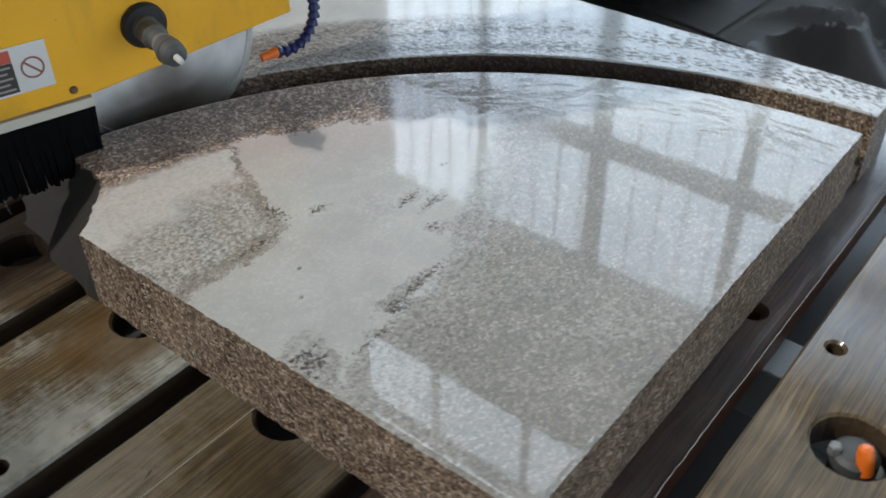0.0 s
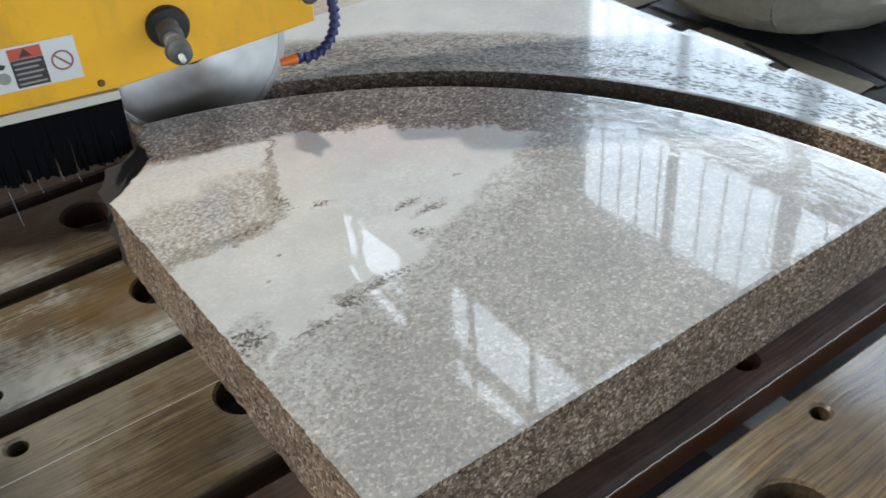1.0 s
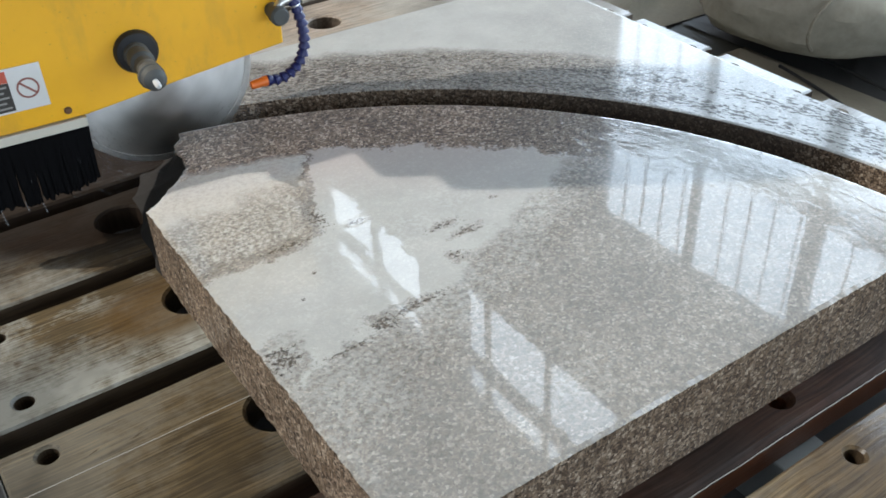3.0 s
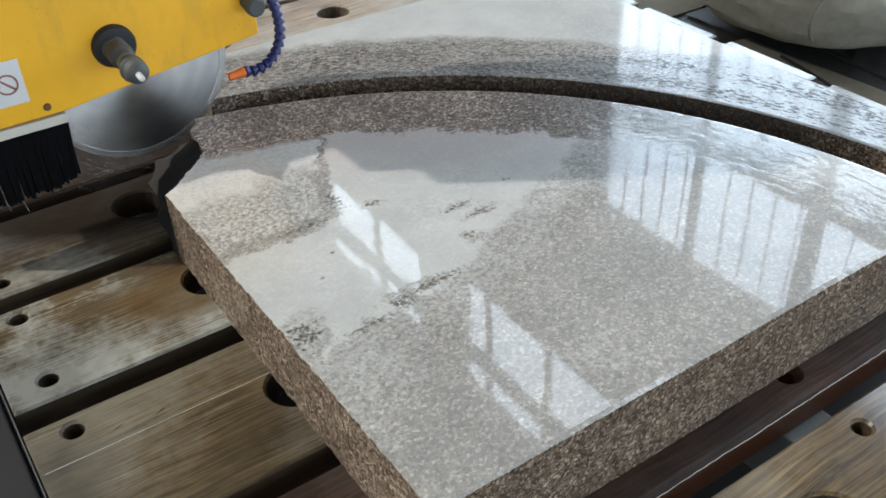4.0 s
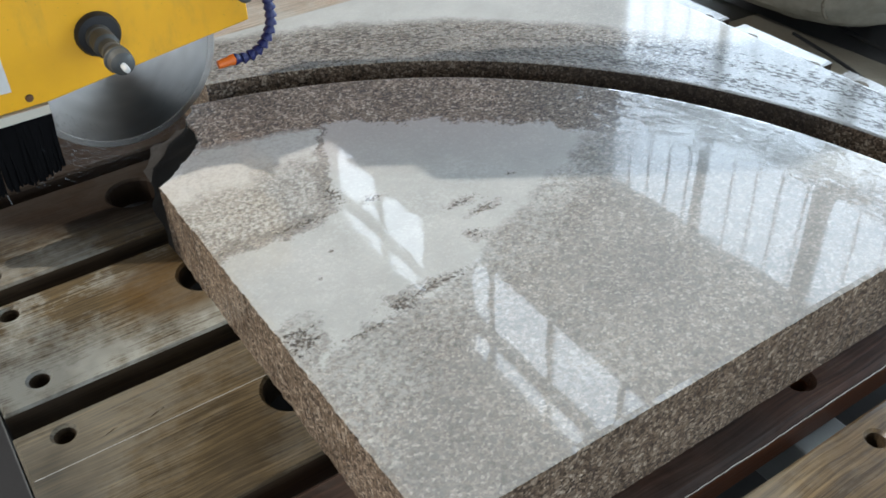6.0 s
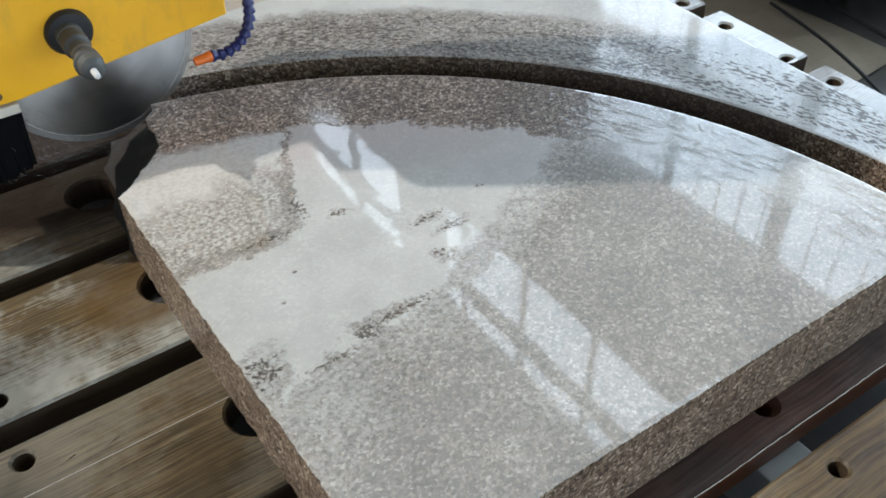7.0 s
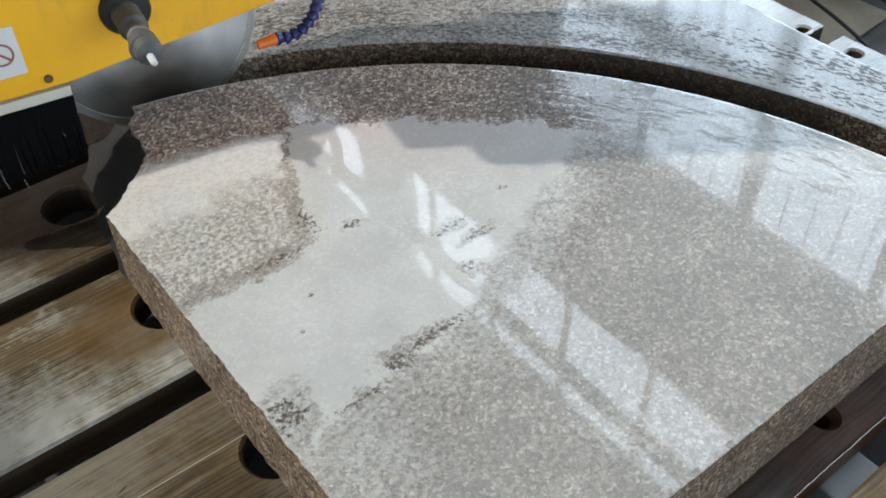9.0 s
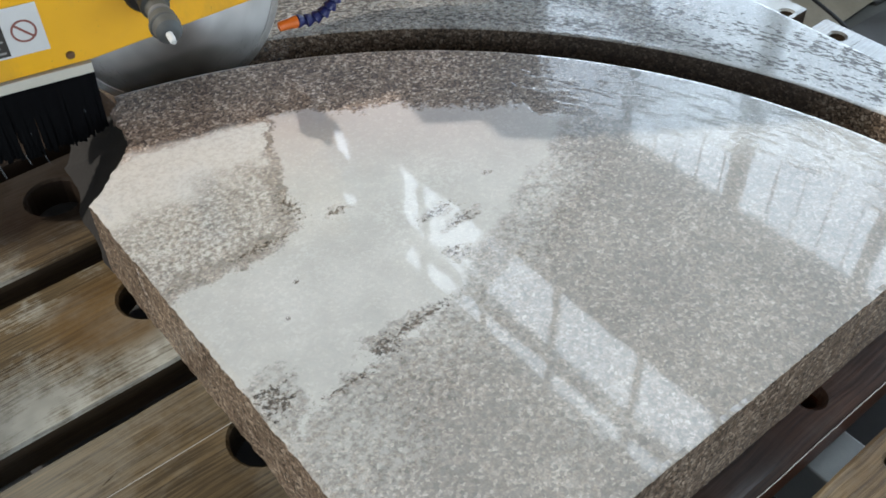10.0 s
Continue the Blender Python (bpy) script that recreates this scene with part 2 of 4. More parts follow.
    smear_shade = calc(nt, "MULTIPLY", calc(nt, "MULTIPLY_ADD", angle, 14.0, -14.0 * radians(CUT_SHADE_FROM), clamp=True), calc(nt, "MULTIPLY_ADD", angle, -1.7, 1.95, clamp=True))
    smear_shade = calc(nt, "MULTIPLY_ADD", smear_shade, 0.72, 0.04)
    sawn = blend(nt, calc(nt, "MULTIPLY", cut_walls, smear_shade), sawn, (0.044, 0.035, 0.030))       # wet grinding mud on the cut faces, darkened for the shade inside the cut
    # short dashes and long ripples that run round the arc, in the film of water
    def along_arc(turns, rings, detail=3.0, twist=0.5):
        polar = node(nt, "ShaderNodeCombineXYZ", {0: calc(nt, "MULTIPLY", angle, turns), 1: calc(nt, "MULTIPLY", radius, rings), 2: 0.0}).outputs[0]
        return node(nt, "ShaderNodeTexNoise", {"Vector": polar, "Scale": 1.0, "Detail": detail, "Roughness": 0.55, "Distortion": twist}).outputs[0]

    outer = calc(nt, "SUBTRACT", 1.0, calc(nt, "DIVIDE", calc(nt, "ABSOLUTE", calc(nt, "SUBTRACT", radius, 1.125)), 0.095), clamp=True)
    thin = ramp(nt, along_arc(3.0, 22.0), [(0.36, 0.35), (0.58, 1.0)])
    dashes = calc(nt, "ADD", along_arc(72.0, 165.0, 2.0, 0.3), calc(nt, "MULTIPLY", calc(nt, "SUBTRACT", calc(nt, "MULTIPLY", calc(nt, "MULTIPLY", outer, 2.2, clamp=True), thin), 1.0), 0.22))
    drops = calc(nt, "MULTIPLY", ramp(nt, dashes, [(0.478, 0.0), (0.525, 1.0)], True), calc(nt, "MULTIPLY", outer, 6.0, clamp=True))
    ripple = ramp(nt, along_arc(17.0, 74.0), [(0.52, 0.0), (0.72, 1.0)], True)
    rimside = calc(nt, "SUBTRACT", 1.0, calc(nt, "DIVIDE", calc(nt, "ABSOLUTE", calc(nt, "SUBTRACT", radius, 0.915)), 0.085), clamp=True)
    near = calc(nt, "MULTIPLY", rimside, calc(nt, "MULTIPLY_ADD", angle, -3.0, 2.6, clamp=True))
    sway = calc(nt, "MULTIPLY", speckle(nt, v, 12.0, 2.0, 0.4), calc(nt, "MULTIPLY_ADD", thick, 0.034, 0.010))
    beads = speckle(nt, v, 70.0, 2.0)
    water = calc(nt, "ADD", calc(nt, "ADD", calc(nt, "MULTIPLY", drops, 0.45), sway), calc(nt, "ADD", calc(nt, "MULTIPLY", calc(nt, "MULTIPLY", ripple, near), 0.24), calc(nt, "MULTIPLY", beads, calc(nt, "MULTIPLY_ADD", near, 0.03, 0.004))))
    dash_reflection = calc(nt, "MULTIPLY", calc(nt, "MAXIMUM", calc(nt, "MULTIPLY", drops, 1.1), calc(nt, "MULTIPLY", calc(nt, "MULTIPLY", ripple, near), 0.25)), 0.85, clamp=True)
    slurry = calc(nt, "MULTIPLY", slurry, calc(nt, "SUBTRACT", 1.0, dash_reflection))      # beads and ripples part the film; their dark reflections are painted in colour
    clean = calc(nt, "MAXIMUM", calc(nt, "MAXIMUM", clean, calc(nt, "GREATER_THAN", radius, 1.01)), calc(nt, "MULTIPLY_ADD", angle, -3.0, 2.6, clamp=True))
    grain = blend(nt, 1.0, grain, blend(nt, clean, (1.32, 1.20, 1.13), (0.74, 0.74, 0.715)), "MULTIPLY")
    stone = blend(nt, calc(nt, "MULTIPLY", dash_reflection, 0.6), blend(nt, up, sawn, grain), (0.035, 0.033, 0.032))
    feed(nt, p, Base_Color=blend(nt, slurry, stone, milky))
    grit = calc(nt, "ADD", calc(nt, "MULTIPLY", pick, 0.5), speckle(nt, v, 420.0, 2.0))
    drained = calc(nt, "MULTIPLY", calc(nt, "MULTIPLY", calc(nt, "MULTIPLY_ADD", radius, 14.0, -11.6, clamp=True), calc(nt, "LESS_THAN", radius, 1.0)), calc(nt, "MULTIPLY_ADD", angle, 4.0, -3.1, clamp=True))
    offcut = calc(nt, "GREATER_THAN", radius, 1.01)
    film = bump(nt, water, 1.0, 0.009)
    feed(nt, p, Roughness=0.42, Normal=bump(nt, grit, 0.25, 0.0015), Specular_IOR_Level=0.15,
         Coat_Weight=calc(nt, "MULTIPLY", calc(nt, "MULTIPLY_ADD", up, 0.8, 0.2), calc(nt, "MULTIPLY", calc(nt, "MULTIPLY_ADD", drained, -0.55, 1.0), calc(nt, "MULTIPLY_ADD", calc(nt, "MAXIMUM", drops, calc(nt, "MULTIPLY", calc(nt, "MULTIPLY", ripple, near), 0.3)), -0.6, calc(nt, "MULTIPLY_ADD", offcut, -0.08, 1.0)))), Coat_IOR=1.43, Coat_Normal=film,
         Coat_Roughness=calc(nt, "ADD", ramp(nt, calc(nt, "ADD", calc(nt, "MULTIPLY", speckle(nt, v, 5.0), 0.5), calc(nt, "MULTIPLY", slurry, -0.25)), [(0.05, 0.012), (0.4, 0.055)]), calc(nt, "MULTIPLY_ADD", offcut, 0.05, calc(nt, "MULTIPLY", drained, 0.12))))
    return m


def wood_material(name, light, dark, crust, wet, washed=0.93, edge=(0.045, 0.031, 0.022), chalk=0.85, film=(0.27, 0.272, 0.255)):
    """Bed planks: grain along x, a crust of dried slurry, wet patches and painted-in shade."""
    m, nt, p = material(name)
    rnd = node(nt, "ShaderNodeObjectInfo").outputs["Random"]
    tc = node(nt, "ShaderNodeTexCoord").outputs["Object"]
    v = node(nt, "ShaderNodeVectorMath", {0: tc, 1: node(nt, "ShaderNodeCombineXYZ", {0: calc(nt, "MULTIPLY", rnd, 7.0), 1: 0.0, 2: 0.0}).outputs[0]}, operation="ADD").outputs[0]
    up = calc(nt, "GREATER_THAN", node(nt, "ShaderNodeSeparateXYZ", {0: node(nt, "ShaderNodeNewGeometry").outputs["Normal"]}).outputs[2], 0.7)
    sway = node(nt, "ShaderNodeVectorMath", {0: v, 1: node(nt, "ShaderNodeVectorMath", {0: node(nt, "ShaderNodeTexNoise", {"Vector": v, "Scale": 5.0}).outputs[1], 1: (0.0, 0.02, 0.0)}, operation="MULTIPLY").outputs[0]}, operation="ADD").outputs[0]
    line = speckle(nt, node(nt, "ShaderNodeMapping", {0: sway, "Scale": (3.5, 90.0, 90.0)}).outputs[0], 1.6, 4.0, 0.6)
    thread = speckle(nt, node(nt, "ShaderNodeMapping", {0: sway, "Scale": (9.0, 300.0, 300.0)}).outputs[0], 1.0, 3.0)
    col = ramp(nt, line, [(0.28, dark), (0.5, tuple((a + b) / 2 for a, b in zip(light, dark))), (0.72, light)])
    col = blend(nt, 1.0, col, ramp(nt, thread, [(0.34, 0.52), (0.58, 1.04)]), "MULTIPLY")
    patch = speckle(nt, v, 3.4, 8.0, 0.66)
    rubbed = calc(nt, "ADD", patch, calc(nt, "ADD", calc(nt, "MULTIPLY", calc(nt, "SUBTRACT", thread, 0.5), 0.22), calc(nt, "MULTIPLY", calc(nt, "SUBTRACT", speckle(nt, v, 90.0, 4.0), 0.5), 0.12)))
    col = blend(nt, calc(nt, "MULTIPLY", calc(nt, "MULTIPLY", ramp(nt, rubbed, [(0.43, 0.0), (0.56, 1.0)]), crust), up), col, (0.36, 0.36, 0.315))
    stain = ramp(nt, speckle(nt, v, 3.1, 5.0, 0.6), [(0.36, 0.45), (0.55, 1.0)])
    col = blend(nt, 1.0, col, stain, "MULTIPLY")
    place = node(nt, "ShaderNodeSeparateXYZ", {0: tc})
    sx = calc(nt, "DIVIDE", calc(nt, "ADD", place.outputs[0], 0.10), 0.15)
    sy = calc(nt, "DIVIDE", calc(nt, "SUBTRACT", place.outputs[1], 0.285), 0.10)
    rust = calc(nt, "MULTIPLY", calc(nt, "SUBTRACT", calc(nt, "MULTIPLY_ADD", rubbed, 0.9, 0.5), calc(nt, "SQRT", calc(nt, "MULTIPLY_ADD", sx, sx, calc(nt, "MULTIPLY", sy, sy)))), 3.0, clamp=True)
    col = blend(nt, calc(nt, "MULTIPLY", rust, 0.85), col, blend(nt, line, (0.030, 0.017, 0.006), (0.150, 0.086, 0.026)))
    wash = calc(nt, "MULTIPLY", up, calc(nt, "ADD", calc(nt, "MULTIPLY_ADD", place.outputs[0], 6.0, -6.0 * washed), calc(nt, "MULTIPLY_ADD", patch, 1.2, -0.6), clamp=True))
    col = blend(nt, calc(nt, "MULTIPLY", wash, ramp(nt, rubbed, [(0.36, 0.3 * chalk), (0.58, chalk)])), col, film)
    # wet ellipse round the saw, with the planks' deep shade painted into its colour
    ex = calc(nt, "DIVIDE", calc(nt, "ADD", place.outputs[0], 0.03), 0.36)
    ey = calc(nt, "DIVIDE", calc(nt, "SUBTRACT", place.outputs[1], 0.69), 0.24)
    soak_shade = calc(nt, "MULTIPLY", calc(nt, "SUBTRACT", calc(nt, "MULTIPLY_ADD", patch, 0.6, 0.75), calc(nt, "SQRT", calc(nt, "MULTIPLY_ADD", ex, ex, calc(nt, "MULTIPLY", ey, ey)))), 4.0, clamp=True)
    col = blend(nt, calc(nt, "MULTIPLY", soak_shade, 0.93), col, blend(nt, line, (0.009, 0.006, 0.0045), (0.024, 0.015, 0.010)))
    col = blend(nt, calc(nt, "MULTIPLY", calc(nt, "SUBTRACT", 1.0, up), 0.65), col, edge)     # plank sides: mud and gap shade painted in; wet_wood's are a brighter red-brown
    damp = ramp(nt, speckle(nt, v, 4.0, 4.0), [(0.35, 1.0), (0.6, 0.0)])
    feed(nt, p, Base_Color=col, Roughness=ramp(nt, damp, [(0.0, 0.66 - 0.35 * wet), (1.0, 0.46 - 0.3 * wet)]), Coat_Weight=calc(nt, "MULTIPLY", calc(nt, "MAXIMUM", wash, wet), calc(nt, "SUBTRACT", 1.0, soak_shade)), Coat_Roughness=0.06, Coat_Normal=bump(nt, thread, 0.18, 0.001), Specular_IOR_Level=calc(nt, "MULTIPLY_ADD", soak_shade, -0.17, 0.2),
         Normal=bump(nt, calc(nt, "ADD", line, calc(nt, "MULTIPLY", thread, 0.6)), 0.35, 0.002))
    return m


GRANITE = granite_material()
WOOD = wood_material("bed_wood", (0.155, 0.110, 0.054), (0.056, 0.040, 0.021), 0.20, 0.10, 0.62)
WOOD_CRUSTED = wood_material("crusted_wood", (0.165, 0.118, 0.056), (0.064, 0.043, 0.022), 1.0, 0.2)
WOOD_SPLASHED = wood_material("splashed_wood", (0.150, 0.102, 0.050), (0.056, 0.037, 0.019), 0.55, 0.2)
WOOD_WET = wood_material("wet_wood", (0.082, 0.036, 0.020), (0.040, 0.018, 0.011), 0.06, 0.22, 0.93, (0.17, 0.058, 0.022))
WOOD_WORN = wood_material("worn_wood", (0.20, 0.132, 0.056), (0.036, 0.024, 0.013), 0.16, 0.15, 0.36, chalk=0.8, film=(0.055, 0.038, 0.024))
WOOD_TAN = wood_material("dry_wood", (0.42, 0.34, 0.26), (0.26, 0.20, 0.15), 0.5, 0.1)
YELLOW, _nt, _p = material("grimy_yellow_paint")
_v = coords(_nt)
_smear = speckle(_nt, node(_nt, "ShaderNodeMapping", {0: _v, "Scale": (14.0, 14.0, 5.0)}).outputs[0], 1.0, 7.0, 0.68)
_fleck = speckle(_nt, _v, 170.0, 3.0, 0.7)
_col = blend(_nt, ramp(_nt, speckle(_nt, _v, 6.0), [(0.3, 0.0), (0.7, 1.0)]), (0.86, 0.42, 0.006), (0.97, 0.49, 0.007))
_col = blend(_nt, ramp(_nt, _smear, [(0.52, 0.0), (0.74, 0.42)]), _col, (0.40, 0.24, 0.05))
_col = blend(_nt, ramp(_nt, _fleck, [(0.68, 0.0), (0.73, 0.75)]), _col, (0.13, 0.085, 0.03))
feed(_nt, _p, Base_Color=_col, Roughness=ramp(_nt, _smear, [(0.35, 0.42), (0.7, 0.62)]), Coat_Weight=0.06, Coat_Roughness=0.12, Normal=bump(_nt, _smear, 0.08, 0.002))
YELLOW_EDGE = plain("orange_yellow_paint", (0.62, 0.27, 0.01), 0.45, 0, 0.1)
STEEL = plain("brushed_steel", (0.66, 0.66, 0.64), 0.38, 0.95, 0.12, 90, 0.1)
DARK_STEEL = plain("dark_steel", (0.075, 0.078, 0.075), 0.6, 0.25, 0.2)
BLADE_STEEL, _nt, _p = material("turned_blade_steel")
_rings = node(_nt, "ShaderNodeTexNoise", {"Vector": coords(_nt), "Scale": 30.0, "Detail": 3.0}).outputs[0]
feed(_nt, _p, Base_Color=ramp(_nt, _rings, [(0.3, (0.50, 0.50, 0.485)), (0.7, (0.70, 0.70, 0.68))]), Metallic=1.0, Roughness=0.36, Anisotropic=0.8,
     Tangent=node(_nt, "ShaderNodeTangent", direction_type="RADIAL", axis="Y").outputs[0])
RUBBER = plain("black_rubber", (0.010, 0.010, 0.011), 0.6, 0, 0.2)
BRISTLE = plain("black_bristle", (0.005, 0.005, 0.0055), 0.85, 0, 0.2, 200, 0.4)
BRISTLE.node_tree.nodes["Principled BSDF"].inputs["Specular IOR Level"].default_value = 0.05
CREAM = plain("cream_strip", (0.62, 0.58, 0.48), 0.5, 0, 0.12)
WHITE = plain("white_label", (0.72, 0.71, 0.68), 0.4, 0, 0.06)
RED = plain("red_print", (0.55, 0.10, 0.06), 0.45, 0, 0.08)
SIGN_RED = plain("faded_red_print", (0.30, 0.11, 0.085), 0.5, 0, 0.12)
RUST = plain("rusty_screw", (0.16, 0.085, 0.04), 0.6, 0.3, 0.3)
INK = plain("black_print", (0.045, 0.04, 0.035), 0.45, 0, 0.1)
GREY_INK = plain("grey_print", (0.32, 0.31, 0.28), 0.5, 0, 0.1)
BLUE = plain("navy_plastic", (0.012, 0.016, 0.09), 0.35, 0, 0.12)
ORANGE = plain("orange_plastic", (0.72, 0.15, 0.015), 0.35, 0, 0.08)
NYLON = plain("white_nylon", (0.52, 0.52, 0.50), 0.5, 0, 0.12)
PURPLE = plain("purple_print", (0.06, 0.015, 0.06), 0.5, 0, 0.1)
CONCRETE = plain("wet_concrete", (0.05, 0.048, 0.038), 0.6, 0, 0.35, 24, 0.3)
WALL_PAINT = plain("wall_sheet", (0.30, 0.285, 0.275), 0.6, 0, 0.12, 10, 0.1)
ROOF_PAINT = plain("roof_sheet", (0.40, 0.37, 0.35), 0.6, 0, 0.12, 10, 0.1)
FRAME_PAINT = plain("grey_steel_frame", (0.14, 0.15, 0.16), 0.5, 0.2, 0.12)
TARP = plain("grey_tarp", (0.21, 0.18, 0.13), 0.95, 0, 0.3, 18, 0.3)
SACK = plain("grey_sack", (0.33, 0.30, 0.235), 0.9, 0, 0.6, 10, 0.5)
BLACK_SHEET = plain("black_sheet", (0.05, 0.048, 0.046), 0.6, 0, 0.3, 18, 0.3)
# mud darkened to carry the shade beside the broken corner
MUD_SHADE = plain("wet_mud_shade", (0.027, 0.024, 0.021), 0.8, 0, 0.3, 40, 0.4)
MUD_SHADE.node_tree.nodes["Principled BSDF"].inputs["Specular IOR Level"].default_value = 0.2
WATER, _nt, _p = material("thrown_water")
feed(_nt, _p, Base_Color=(0.85, 0.87, 0.88), Roughness=0.25, Alpha=0.10)
PALE_STEEL = plain("pale_painted_steel", (0.19, 0.195, 0.187), 0.4, 0.2, 0.15)


# ---- building helpers ----
def part(name, bm, mat, parent=None, label="", smooth=False):
    me = bpy.data.meshes.new(name)
    bm.normal_update()
    bm.to_mesh(me)
    bm.free()
    me.materials.append(mat)
    if smooth:
        for f in me.polygons:
            f.use_smooth = True
        me.set_sharp_from_angle(angle=radians(32))
    ob = new(name, me)
    ob.parent = parent
    return tagged(ob, label) if label else ob


def box(x0, x1, y0, y1, z0, z1, bevel=0.0, bm=None):
    bm = bm or bmesh.new()
    made = bmesh.ops.create_cube(bm, size=1.0, matrix=Matrix.Translation(((x0 + x1) / 2, (y0 + y1) / 2, (z0 + z1) / 2)) @ Matrix.Diagonal((x1 - x0, y1 - y0, z1 - z0, 1)))
    if bevel:
        edges = list({e for vert in made["verts"] for e in vert.link_edges})
        bmesh.ops.bevel(bm, geom=edges, offset=bevel, segments=2, profile=0.6, affect="EDGES")
    return bm


def turned(profile, axis_pose, sides=32, bm=None):
    """A turned body: profile rows (radius, height) round the z axis of axis_pose."""
    bm = bm or bmesh.new()
    rings = []
    for r, h in profile:
        rings.append([bm.verts.new(axis_pose @ Vector((r * math.cos(2 * math.pi * k / sides), r * math.sin(2 * math.pi * k / sides), h))) for k in range(sides)])
    for a, b in zip(rings, rings[1:]):
        for k in range(sides):
            bm.faces.new((a[k], a[(k + 1) % sides], b[(k + 1) % sides], b[k]))
    bm.faces.new(rings[0][::-1])
    bm.faces.new(rings[-1])
    return bm


def tube(points, radius, sides=10, bm=None):
    bm = bm or bmesh.new()
    rings = []
    for i, q in enumerate(points):
        d = (Vector(points[min(i + 1, len(points) - 1)]) - Vector(points[max(i - 1, 0)])).normalized()
        m = Matrix.Translation(q) @ d.to_track_quat("Z", "Y").to_matrix().to_4x4()
        rings.append([bm.verts.new(m @ Vector((radius * math.cos(2 * math.pi * k / sides), radius * math.sin(2 * math.pi * k / sides), 0))) for k in range(sides)])
    for a, b in zip(rings, rings[1:]):
        for k in range(sides):
            bm.faces.new((a[k], a[(k + 1) % sides], b[(k + 1) % sides], b[k]))
    bm.faces.new(rings[0][::-1])
    bm.faces.new(rings[-1])
    return bm


def inset(loop, d):
    """The closed loop moved inwards by d (its inside on the left)."""
    out = []
    for i, q in enumerate(loop):
        a, b = Vector(loop[i - 1]), Vector(loop[(i + 1) % len(loop)])
        q = Vector(q)
        n1, n2 = (q - a).normalized(), (b - q).normalized()
        n = Vector((-(n1.y + n2.y), n1.x + n2.x))
        n = n.normalized() if n.length > 1e-6 else Vector((-n1.y, n1.x))
        k = max(0.5, n.dot(Vector((-n1.y, n1.x))))
        out.append(q + n * d / k)
    return out


def prism(loops, z0, z1, chamfer, soft=0.0):
    """A plate with holes: the first loop is its outline (anticlockwise), the others holes (clockwise), with chamfered top edges."""
    bm = bmesh.new()
    tops, bottoms = [], []
    for loop in loops:
        c = chamfer(loop) if callable(chamfer) else chamfer
        low = [bm.verts.new((*q, z0)) for q in loop]
        mid = [bm.verts.new((*q, z1 - c)) for q in loop]
        top = [bm.verts.new((*q, z1)) for q in inset(loop, c)]
        n = len(loop)
        steps = [low, mid, top]
        if soft:
            for q, vert in zip(inset(loop, c), top):
                vert.co.z = z1 - soft * 0.22
            crown = [bm.verts.new((*q, z1)) for q in inset(loop, c + soft)]
            steps.append(crown)
            top = crown
        for a, b in zip(steps, steps[1:]):
            for k in range(n):
                bm.faces.new((a[k], a[(k + 1) % n], b[(k + 1) % n], b[k]))
        tops.append(top)
        bottoms.append(low)
    for group, up in ((tops, 1), (bottoms, -1)):
        edges = [bm.edges.get((g[k], g[(k + 1) % len(g)])) for g in group for k in range(len(g))]
        made = bmesh.ops.triangle_fill(bm, use_beauty=True, use_dissolve=False, edges=edges, normal=(0, 0, up))
        for f in made["geom"]:
            if isinstance(f, bmesh.types.BMFace):
                f.normal_update()
                if f.normal.z * up < 0:
                    f.normal_flip()
    return bm


def ring(cx, cy, r, sides=20):
    """A hole's loop (clockwise)."""
    return [(cx + r * math.cos(-2 * math.pi * k / sides), cy + r * math.sin(-2 * math.pi * k / sides)) for k in range(sides)]


def empty(name, m=None):
    ob = new(name)
    ob.empty_display_size = 0.1
    if m is not None:
        ob.matrix_world = m
    return ob


